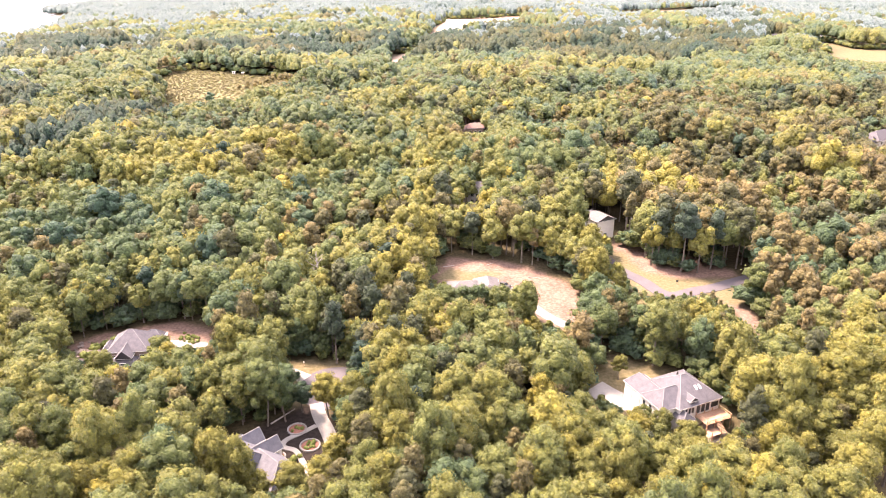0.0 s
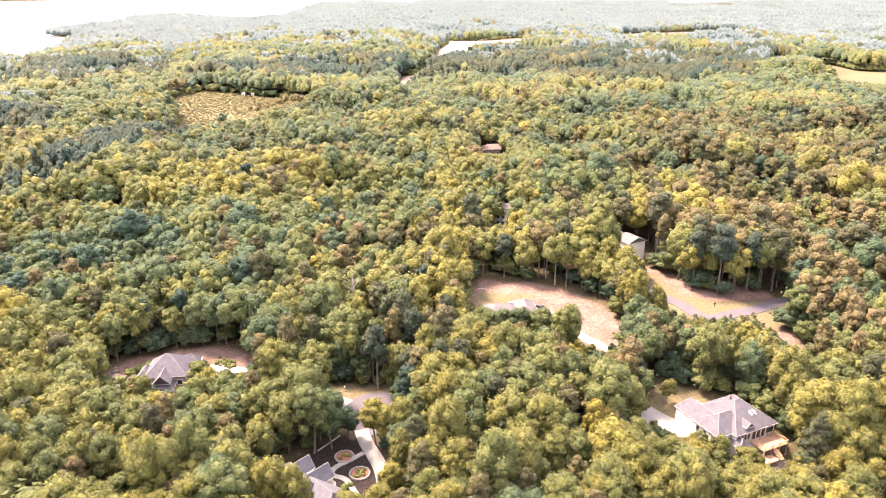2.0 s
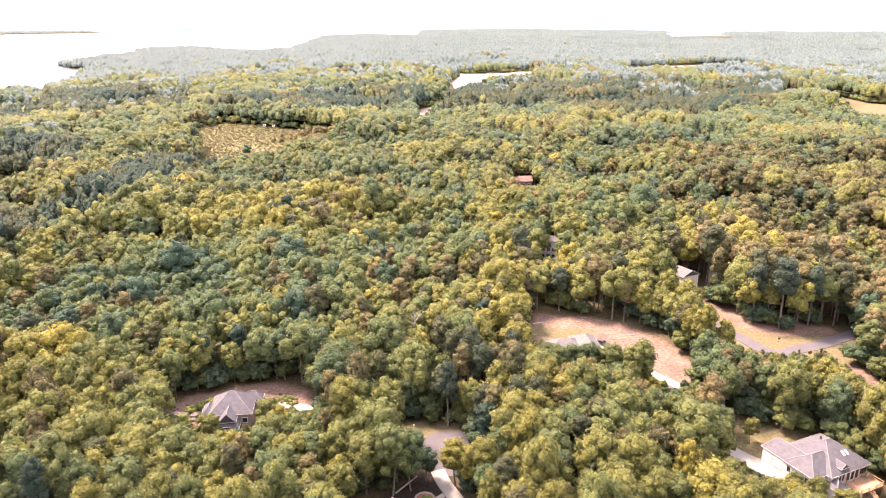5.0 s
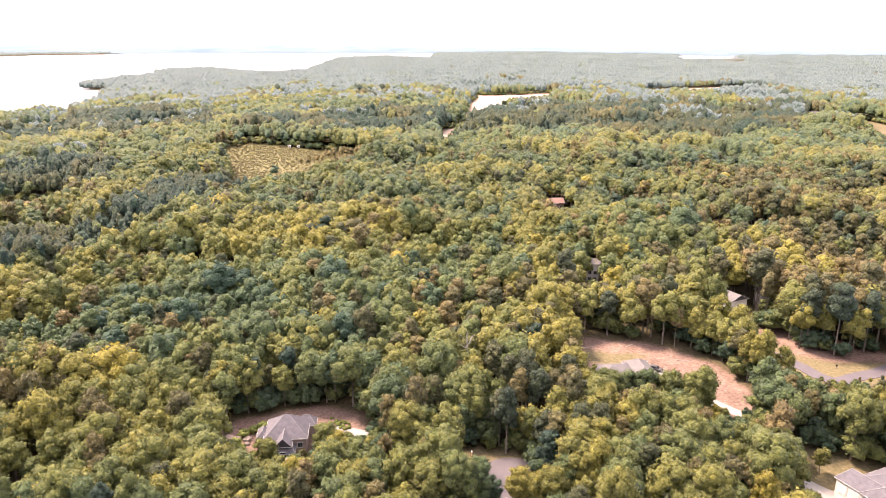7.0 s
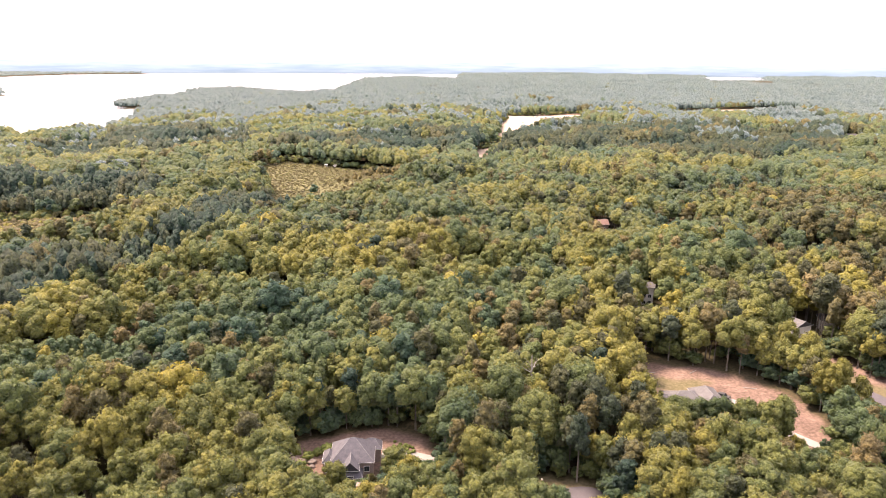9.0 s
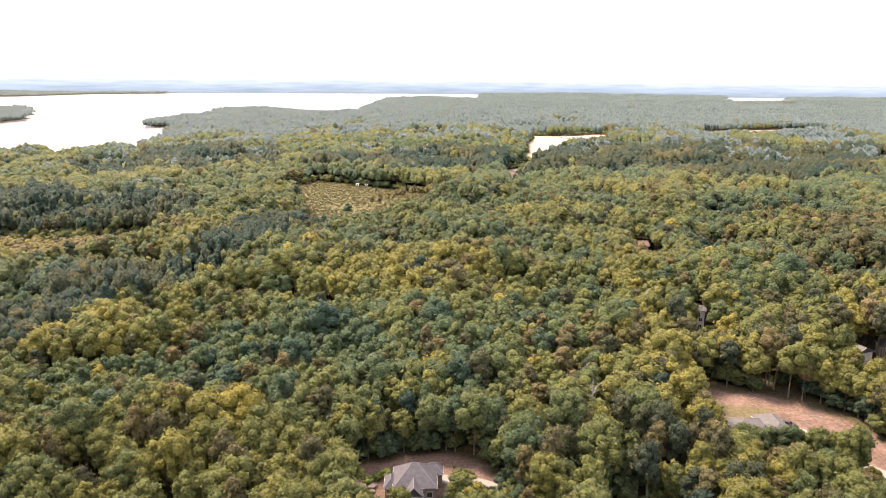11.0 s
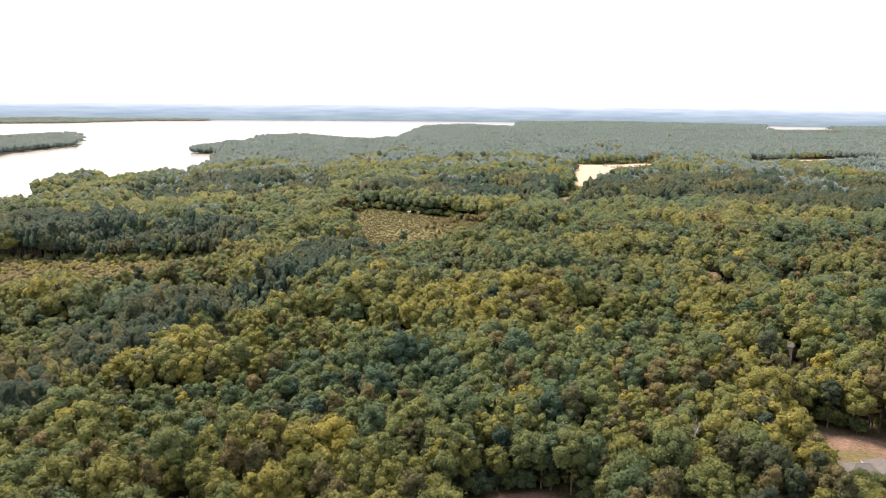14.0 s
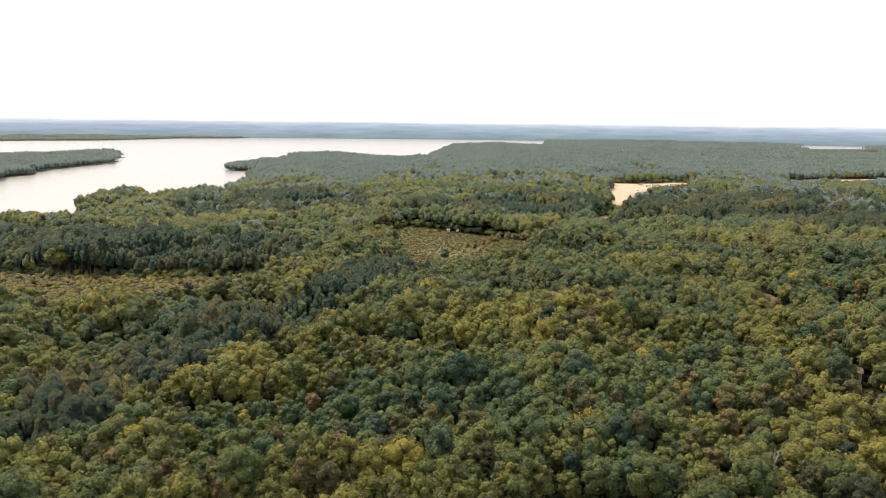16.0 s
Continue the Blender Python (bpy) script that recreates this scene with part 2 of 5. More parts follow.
_rng = np.random.default_rng(11)
_WAVES = [(_rng.uniform(0, 2 * np.pi), _rng.uniform(0.6, 1.7), _rng.uniform(0, 2 * np.pi)) for _ in range(14)]


def rolling(x, y, size, shift=0.0):
    """A smooth uneven field between about -1 and 1, with swells of the given size in metres."""
    v = 0.0
    for a, f, p in _WAVES:
        v = v + np.sin((np.cos(a + shift) * x + np.sin(a + shift) * y) * f * 2 * np.pi / size + p + 3 * shift)
    return v / 5.0


def water_in(x, y):
    lake = np.minimum(within(x, y, LAKE), -within(x, y, ISLAND))
    return np.maximum(lake, np.maximum(within(x, y, POND), within(x, y, POOL))) + 14 * rolling(x, y, 160)


def height(x, y):
    x, y = np.asarray(x, float), np.asarray(y, float)
    far = soft(240, 420, np.hypot(x + 20, y - 170))
    u = 0.6 * x + 0.8 * (y - 150)
    z = 1.8 + 5.5 / (1 + np.exp(-(u - 30) / 14.0)) * (1 - 0.4 * far)
    z = z + far * (4.0 * rolling(x, y, 230) + 3.0 * rolling(x, y, 900, 0.7) * soft(600, 1500, y))
    z = z - 2.2 * np.exp(-((x - 62) ** 2 + (y - 135) ** 2) / 110.0)
    z = z - 7.0 * np.exp(-(along(x, y, [(-300, 150), (-235, 260), (-195, 460), (-170, 560)]) / 34.0) ** 2)
    z = z - 7.0 * soft(1500, 2800, np.hypot(x, y))
    z = z + 9.0 * np.exp(-(((x - 75) / 130) ** 2) - ((y - 1390) / 120) ** 2)
    w = water_in(x, y)
    shore = soft(-420, -10, w)
    z = z * (1 - shore) + (LAKE_Z + 1.0) * shore
    return np.where(w > -10, np.minimum(z, LAKE_Z + 1.0 - np.clip(w + 10, 0, 60) * 0.12), z)


def level(x, y):
    return float(height(x, y))


# open ground between the woods: outline, and how far trees on its southern rim stay low
OPEN = {
    "turning_circle": [(-37, 152), (-36, 163), (-30, 167), (-20, 165), (-22, 162), (-28, 156), (-31, 149), (-34, 149)],
    "lane": [(-47, 170), (-35, 165), (-35, 161), (-46, 168)],
    "front_garden": [(-35, 149), (-29, 149), (-23, 136), (-23, 131), (-27, 120), (-34.5, 114.5), (-44, 119), (-53, 127.5), (-47, 137), (-38, 146)],
    "deck_house": [(36, 152.5), (40, 162.5), (47, 165), (60, 157), (60, 153), (67, 146), (70, 138), (63, 131.5), (57.5, 132.5), (52.0, 136.5), (44, 144.5)],
    "clay_bank": [(-98, 168.5), (-105, 173.5), (-105.5, 180), (-100, 185), (-92, 189), (-80, 193), (-68, 188), (-64, 178), (-66, 174.5), (-78, 174), (-79, 169), (-84, 165.5), (-91, 164), (-96, 163.5)],
    "new_lot": [(-4, 216), (2, 231), (20, 228), (31, 222), (39, 210), (43, 199), (41, 184), (33, 180), (26, 190), (20, 201), (5, 202)],
    "crossing": [(60, 240), (57, 216), (61, 203), (69, 198), (86, 200), (98, 205), (98, 215), (80, 214), (69, 222), (67, 240)],
    "track": [(85, 199), (90, 200), (92, 177), (88, 175)],
}
FAR_OPEN = {
    "cleared_site": [(4, 1268), (132, 1268), (130, 1235), (62, 1150), (24, 1060), (-2, 940), (-22, 880), (-14, 1030), (0, 1180)],
    "site_track": [(-22, 885), (-16, 885), (-36, 800), (-46, 730), (-54, 730), (-44, 800)],
    "bare_strip": [(335, 1392), (540, 1352), (540, 1386), (340, 1426)],
    "hay_field": [(452, 900), (424, 800), (405, 745), (440, 742), (520, 770), (560, 830), (470, 840), (470, 900)],
}
YOUNG = [(-262, 624), (-226, 666), (-186, 660), (-150, 650), (-112, 632), (-96, 575), (-128, 510), (-165, 482), (-190, 488), (-206, 530), (-222, 580), (-242, 612)]
BROWN = [(-166, 566), (-100, 588), (-50, 640), (-60, 690), (-120, 672), (-112, 630), (-140, 590)]
NURSERY = [(-620, 380), (-455, 425), (-310, 425), (-250, 432), (-262, 395), (-300, 362), (-360, 335), (-520, 300)]
PLANTED = [(-620, 480), (-455, 428), (-310, 428), (-250, 434), (-260, 470), (-320, 500), (-620, 560)]
PINE_STANDS = [[(-520, 720), (-480, 830), (-430, 910), (-330, 870), (-270, 780), (-300, 700), (-400, 690)],
               [(-44, 715), (110, 680), (265, 655), (420, 930), (200, 1010), (95, 1010), (20, 900)],
               [(-240, 690), (-150, 690), (-60, 720), (-30, 820), (-120, 880), (-230, 800)]]
PINE_BELT = [(-292, 150), (-253, 197), (-247, 245), (-236, 306), (-216, 362), (-197, 420), (-188, 470), (-175, 530)]

# ---- structure: ground, water, far land ----


def spaced(lo, hi, a, b, step, grow):
    """Grid lines from lo to hi, evenly spaced between a and b and wider and wider outside."""
    mid = list(np.arange(a, b + 0.1, step))
    left, s = [a], step
    while left[-1] > lo:
        s *= grow
        left.append(max(lo, left[-1] - s))
    right, s = [mid[-1]], step
    while right[-1] < hi:
        s *= grow
        right.append(min(hi, right[-1] + s))
    return np.array(left[:0:-1] + mid + right[1:])


def sheet(name, verts, quads, mats, hues=None, slots=None, normals=None):
    """A mesh object from arrays of places and of quads or triangles."""
    me = bpy.data.meshes.new(name)
    k = quads.shape[1]
    me.vertices.add(len(verts))
    me.vertices.foreach_set("co", np.ascontiguousarray(verts, np.float32).ravel())
    me.loops.add(quads.size)
    me.loops.foreach_set("vertex_index", np.ascontiguousarray(quads, np.int32).ravel())
    me.polygons.add(len(quads))
    me.polygons.foreach_set("loop_start", np.arange(0, quads.size, k, dtype=np.int32))
    for m in mats:
        me.materials.append(m)
    if slots is not None:
        me.polygons.foreach_set("material_index", np.ascontiguousarray(slots, np.int32))
    if hues is not None:
        me.attributes.new("hue", "FLOAT", "POINT").data.foreach_set("value", np.ascontiguousarray(hues, np.float32))
    if normals is not None:
        me.polygons.foreach_set("use_smooth", np.ones(len(quads), bool))
        me.attributes.new("custom_normal", "FLOAT_VECTOR", "POINT").data.foreach_set("vector", np.ascontiguousarray(normals, np.float32).ravel())
    me.update(calc_edges=True)
    return new(name, me)


gx, gy = spaced(-4300, 4300, -112, 112, 1.5, 1.09), spaced(-900, 4720, 105, 245, 1.5, 1.06)
gxx, gyy = np.meshgrid(gx, gy)
ids = np.arange(gxx.size).reshape(gxx.shape)
faces = np.stack([ids[:-1, :-1], ids[:-1, 1:], ids[1:, 1:], ids[1:, :-1]], -1).reshape(-1, 4)
ground = sheet("ground", np.stack([gxx, gyy, height(gxx, gyy)], -1).reshape(-1, 3), faces, [M_GROUND])
tagged(ground, "rolling forest floor with red clay and lawn clearings", "ground", kind="structure")
ground.data.polygons.foreach_set("use_smooth", np.ones(len(faces), bool))
edge = 1.2 * rolling(gxx, gyy, 9)


def spread(key, outlines, rim=1.5):
    v = np.zeros(gxx.shape)
    for o in outlines:
        v = np.maximum(v, soft(-rim, rim, within(gxx, gyy, o) + edge))
    ground.data.attributes.new(key, "FLOAT", "POINT").data.foreach_set("value", v.astype(np.float32).ravel())


spread("clay", [OPEN["clay_bank"], OPEN["new_lot"], [(63, 214), (61, 245), (80, 240), (95, 222), (98, 214), (78, 213)], OPEN["track"]])
spread("lawn", [OPEN["deck_house"], OPEN["lane"], [(-42, 150), (-40, 168), (-28, 172), (-10, 170), (-12, 160), (-24, 150)], [(57, 235), (60, 200), (90, 194), (99, 203), (99, 212), (78, 211), (67, 219), (64, 236)], FAR_OPEN["hay_field"], [(-3, 214), (2, 222), (20, 218), (14, 209)]])
spread("scrub", [YOUNG, NURSERY], 8)
spread("mulch", [OPEN["front_garden"]])
spread("sand", [FAR_OPEN["cleared_site"], FAR_OPEN["site_track"], FAR_OPEN["bare_strip"]], 6)

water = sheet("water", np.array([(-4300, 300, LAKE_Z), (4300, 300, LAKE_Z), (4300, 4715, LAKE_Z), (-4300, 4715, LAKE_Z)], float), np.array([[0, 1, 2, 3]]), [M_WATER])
tagged(water, "calm lake water paled in its colour to match the mirrored sky", "water", kind="structure")

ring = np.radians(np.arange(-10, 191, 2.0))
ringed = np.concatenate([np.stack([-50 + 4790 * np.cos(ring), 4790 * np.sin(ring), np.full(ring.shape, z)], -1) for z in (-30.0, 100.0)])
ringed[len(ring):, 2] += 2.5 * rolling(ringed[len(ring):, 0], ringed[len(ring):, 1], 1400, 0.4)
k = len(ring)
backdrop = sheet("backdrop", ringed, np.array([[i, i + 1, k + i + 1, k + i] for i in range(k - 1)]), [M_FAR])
tagged(backdrop, "glowing backdrop of blue-grey distant land, haze painted in", "backdrop", kind="structure")

# ---- small building blocks ----


def part(name, bm, mat, parent, label=""):
    me = bpy.data.meshes.new(name)
    bm.to_mesh(me)
    bm.free()
    for m in mat if isinstance(mat, (list, tuple)) else [mat]:
        me.materials.append(m)
    ob = new(name, me)
    ob.parent = parent
    return tagged(ob, label)


def thing(name, m, label, category, group="", kind=""):
    ob = new(name)
    ob.matrix_basis = m
    return tagged(ob, label, category, group, kind)


def add_box(bm, x0, x1, y0, y1, z0, z1, bevel=0.0):
    made = bmesh.ops.create_cube(bm, size=1.0, matrix=Matrix.Translation(((x0 + x1) / 2, (y0 + y1) / 2, (z0 + z1) / 2)) @ Matrix.Diagonal((x1 - x0, y1 - y0, z1 - z0, 1)))
    if bevel:
        bmesh.ops.bevel(bm, geom=list({e for v in made["verts"] for e in v.link_edges}), offset=bevel, segments=1, affect="EDGES")
    return bm


def box(*size, bevel=0.0):
    return add_box(bmesh.new(), *size, bevel=bevel)


def solid(points, polys):
    bm = bmesh.new()
    vs = [bm.verts.new(p) for p in points]
    for f in polys:
        bm.faces.new([vs[i] for i in f])
    bmesh.ops.recalc_face_normals(bm, faces=bm.faces)
    return bm


def hip_points(x0, x1, y0, y1, z, rise, lengthwise, ends):
    """Eave corners and the two ridge ends; ends: how far the ridge stops short at each end (0 makes a gable)."""
    if lengthwise:
        c = (y0 + y1) / 2
        return [(x0, y0, z), (x1, y0, z), (x1, y1, z), (x0, y1, z)], [(x0 + ends[0], c, z + rise), (x1 - ends[1], c, z + rise)]
    c = (x0 + x1) / 2
    return [(x1, y0, z), (x1, y1, z), (x0, y1, z), (x0, y0, z)], [(c, y0 + ends[0], z + rise), (c, y1 - ends[1], z + rise)]


def roof(parent, x0, x1, y0, y1, z, rise, lengthwise=True, ends=(0, 0), mat=None, over=0.45):
    """A hipped or gabled roof slab with eaves board and ridge caps."""
    eave, ridge = hip_points(x0 - over, x1 + over, y0 - over, y1 + over, z, rise, lengthwise, ends)
    low = [(a, b, c - 0.22) for a, b, c in eave]
    lowr = [(a, b, c - 0.22) for a, b, c in ridge]
    bm = solid(eave + ridge + low + lowr,
               [(0, 1, 5, 4), (1, 2, 5), (2, 3, 4, 5), (3, 0, 4), (6, 7, 11, 10), (7, 8, 11), (8, 9, 10, 11), (9, 6, 10),
                (0, 1, 7, 6), (1, 2, 8, 7), (2, 3, 9, 8), (3, 0, 6, 9)])
    slab = part("roof", bm, mat or M_SHINGLE, parent)
    for a, b in ((ridge[0], ridge[1]), (eave[0], ridge[0]), (eave[3], ridge[0]), (eave[1], ridge[1]), (eave[2], ridge[1])):
        a, b = Vector(a), Vector(b)
        if (b - a).length > 0.4:
            cap = bmesh.new()
            bmesh.ops.create_cube(cap, size=1.0, matrix=Matrix.Translation((a + b) / 2) @ (b - a).to_track_quat("X", "Z").to_matrix().to_4x4() @ Matrix.Diagonal(((b - a).length, 0.16, 0.07, 1)))
            part("ridge_cap", cap, M_RIDGE, slab)
    for (a, b) in zip(eave, eave[1:] + eave[:1]):
        a, b = Vector(a), Vector(b)
        g = bmesh.new()
        bmesh.ops.create_cube(g, size=1.0, matrix=Matrix.Translation((a + b) / 2 - Vector((0, 0, 0.10))) @ (b - a).to_track_quat("X", "Z").to_matrix().to_4x4() @ Matrix.Diagonal(((b - a).length + 0.1, 0.11, 0.13, 1)))
        part("gutter", g, M_TRIM, slab, "white eaves gutter")
    return slab


def gable_ends(parent, x0, x1, y0, y1, z, rise, lengthwise, mat, which=(0, 1)):
    for e in which:
        t = 0.2
        if lengthwise:
            x = x0 if e == 0 else x1 - t
            pts = [(x, y0, z), (x, y1, z), (x, (y0 + y1) / 2, z + rise - 0.1)]
            off = (t, 0, 0)
        else:
            y = y0 if e == 0 else y1 - t
            pts = [(x0, y, z), (x1, y, z), ((x0 + x1) / 2, y, z + rise - 0.1)]
            off = (0, t, 0)
        pts += [tuple(Vector(p) + Vector(off)) for p in pts]
        part("gable", solid(pts, [(0, 1, 2), (3, 4, 5), (0, 1, 4, 3), (1, 2, 5, 4), (2, 0, 3, 5)]), mat, parent)


def window(parent, at, out, w, h, bars=1):
    """A framed window; at: the middle of its sill line on the wall; out: the way the wall faces, along a local axis."""
    o = Vector((*out, 0))
    s = Vector((-o.y, o.x, 0))

    def block(c, a, b, d):
        bm = bmesh.new()
        bmesh.ops.create_cube(bm, size=1.0, matrix=Matrix.Translation(c) @ Matrix((s, o, (0, 0, 1))).transposed().to_4x4() @ Matrix.Diagonal((a, b, d, 1)))
        return bm

    base = Vector(at)
    mid = base + Vector((0, 0, h / 2))
    bm = block(base + o * 0.03, w + 0.24, 0.16, 0.12)
    for c, a, d in ((mid + s * (w / 2 + 0.05), 0.1, h), (mid - s * (w / 2 + 0.05), 0.1, h), (base + Vector((0, 0, h + 0.05)), w + 0.24, 0.14)):
        extra = block(c + o * 0.03, a, 0.14, d)
        tmp = bpy.data.meshes.new("tmp")
        extra.to_mesh(tmp)
        extra.free()
        bm.from_mesh(tmp)
        bpy.data.meshes.remove(tmp)
    fr = part("window", bm, M_TRIM, parent, "white framed window")
    n = bars + 1
    for i in range(n):
        part("pane", block(mid + s * ((i + 0.5) / n - 0.5) * w + o * 0.02, w / n - 0.06, 0.06, h - 0.04), M_GLASS, fr, "dark glass")
    return fr


def strip(name, line, width, mat, lift, label, category, thick=0.12, kind="structure", parent=None):
    """A paved band that follows a bent line over the ground, with an edge that stands proud."""
    pts = [Vector((*p, 0)) for p in line]
    for _ in range(3):
        fine = [pts[0]]
        for a, b in zip(pts, pts[1:]):
            fine += [a.lerp(b, 0.25), a.lerp(b, 0.75)]
        pts = fine + [pts[-1]]
    bm, rows = bmesh.new(), []
    for i, p in enumerate(pts):
        d = (pts[min(i + 1, len(pts) - 1)] - pts[max(i - 1, 0)]).normalized()
        side = Vector((-d.y, d.x, 0))
        row = []
        for k in (-1, -0.5, 0, 0.5, 1):
            q = p + side * width / 2 * k
            row.append(bm.verts.new((q.x, q.y, level(q.x, q.y) + lift)))
        lo = [bm.verts.new((v.co.x, v.co.y, v.co.z - thick - 0.3)) for v in (row[0], row[-1])]
        rows.append([lo[0], *row, lo[1]])
    for a, b in zip(rows, rows[1:]):
        for i in range(6):
            bm.faces.new((a[i], a[i + 1], b[i + 1], b[i]))
    ob = part(name, bm, mat, parent)
    return tagged(ob, label, category, kind=kind)


def disc(name, x, y, r, mat, lift, label, category, n=40):
    bm = bmesh.new()
    rings = []
    for q in (0.25, 0.5, 0.75, 1.0):
        rings.append([bm.verts.new((x + r * q * math.cos(a), y + r * q * math.sin(a), level(x + r * q * math.cos(a), y + r * q * math.sin(a)) + lift)) for a in (2 * math.pi * i / n for i in range(n))])
    rings.append([bm.verts.new((v.co.x, v.co.y, v.co.z - 0.4)) for v in rings[-1]])
    bm.faces.new(rings[0])
    for a, b in zip(rings, rings[1:]):
        for i in range(n):
            bm.faces.new((a[i], a[(i + 1) % n], b[(i + 1) % n], b[i]))
    bmesh.ops.recalc_face_normals(bm, faces=bm.faces)
    return tagged(part(name, bm, mat, None), label, category, kind="structure")


# ---- roads and drives ----
disc("turning_circle", -28, 157, 9.4, M_ASPHALT, 0.10, "worn grey asphalt turning circle among the trees", "road")
strip("road", [(-24, 157), (-16, 159), (-6, 163)], 6.5, M_ASPHALT, 0.13, "grey asphalt street leaving the turning circle", "road")
strip("road", [(106, 216), (95, 210.5), (86, 205.5), (79, 203.5), (72, 199.5), (67.5, 202.5), (65, 211), (60.5, 217), (57.5, 224), (55, 238)], 4.8, M_ASPHALT, 0.12, "purple-grey asphalt lane bending through pines", "road")
strip("driveway", [(-31.5, 150), (-30, 145), (-27.5, 140), (-25, 134), (-24, 127), (-27, 121)], 3.4, M_CONCRETE, 0.14, "pale concrete driveway past the flower beds", "driveway")
strip("footpath", [(-30, 141), (-33, 138.2), (-36.6, 135.4), (-36.4, 132.8), (-33.2, 132.2), (-31.4, 129), (-28, 122.5)], 1.3, M_CONCRETE, 0.16, "pale curved concrete garden path", "path")
strip("driveway", [(17, 207), (21.5, 206), (23.6, 203), (28.2, 192.5), (31, 188), (35.3, 183), (41, 177)], 3.2, M_CONCRETE, 0.14, "pale concrete driveway down the cleared lot", "driveway")
strip("driveway", [(-79, 179.5), (-73, 179.5), (-66, 177), (-56, 172.5), (-46, 167.5), (-36, 161)], 4.2, M_CONCRETE, 0.14, "pale concrete driveway along the clay bank", "driveway")
strip("driveway", [(47.5, 147), (44, 147.5), (41, 150), (38, 154)], 6.5, M_CONCRETE, 0.12, "pale concrete driveway beside the garage", "driveway")
# ---- the woods ----
WOOD = np.random.default_rng(5)


def clump(rng, rough, n):
    """A rough leafy clump one unit in radius: a closed one of 20 faces, or a dome of 15, 12 or 6 that is open below."""
    if n == 20:
        g = (1 + 5**0.5) / 2
        v = np.array([(-1, g, 0), (1, g, 0), (-1, -g, 0), (1, -g, 0), (0, -1, g), (0, 1, g), (0, -1, -g), (0, 1, -g), (g, 0, -1), (g, 0, 1), (-g, 0, -1), (-g, 0, 1)], float)
        f = np.array([(0, 11, 5), (0, 5, 1), (0, 1, 7), (0, 7, 10), (0, 10, 11), (1, 5, 9), (5, 11, 4), (11, 10, 2), (10, 7, 6), (7, 1, 8),
                      (3, 9, 4), (3, 4, 2), (3, 2, 6), (3, 6, 8), (3, 8, 9), (4, 9, 5), (2, 4, 11), (6, 2, 10), (8, 6, 7), (9, 8, 1)])
        v /= np.linalg.norm(v[0])
    else:
        k = {15: 5, 12: 4, 6: 6}[n]
        a = 2 * np.pi * np.arange(k) / k
        rings = [(0.97, -0.62), (0.84, 0.52)] if n > 6 else [(1.04, -0.2)]
        v = np.concatenate([np.stack([q * np.cos(a + 0.6 * i), q * np.sin(a + 0.6 * i), 0 * a + up], -1) for i, (q, up) in enumerate(rings)] + [[(0, 0, 1.02)]])
        top, f = len(v) - 1, []
        if n > 6:
            for i in range(k):
                f += [(i, (i + 1) % k, k + i), ((i + 1) % k, k + (i + 1) % k, k + i)]
        f = np.array(f + [(top - k + i, top - k + (i + 1) % k, top) for i in range(k)])
    a = rng.uniform(0, 2 * np.pi)
    v = v @ np.array([[np.cos(a), np.sin(a), 0], [-np.sin(a), np.cos(a), 0], [0, 0, 1]])
    return v * rng.uniform(1 - rough, 1 + rough, (len(v), 1)), f


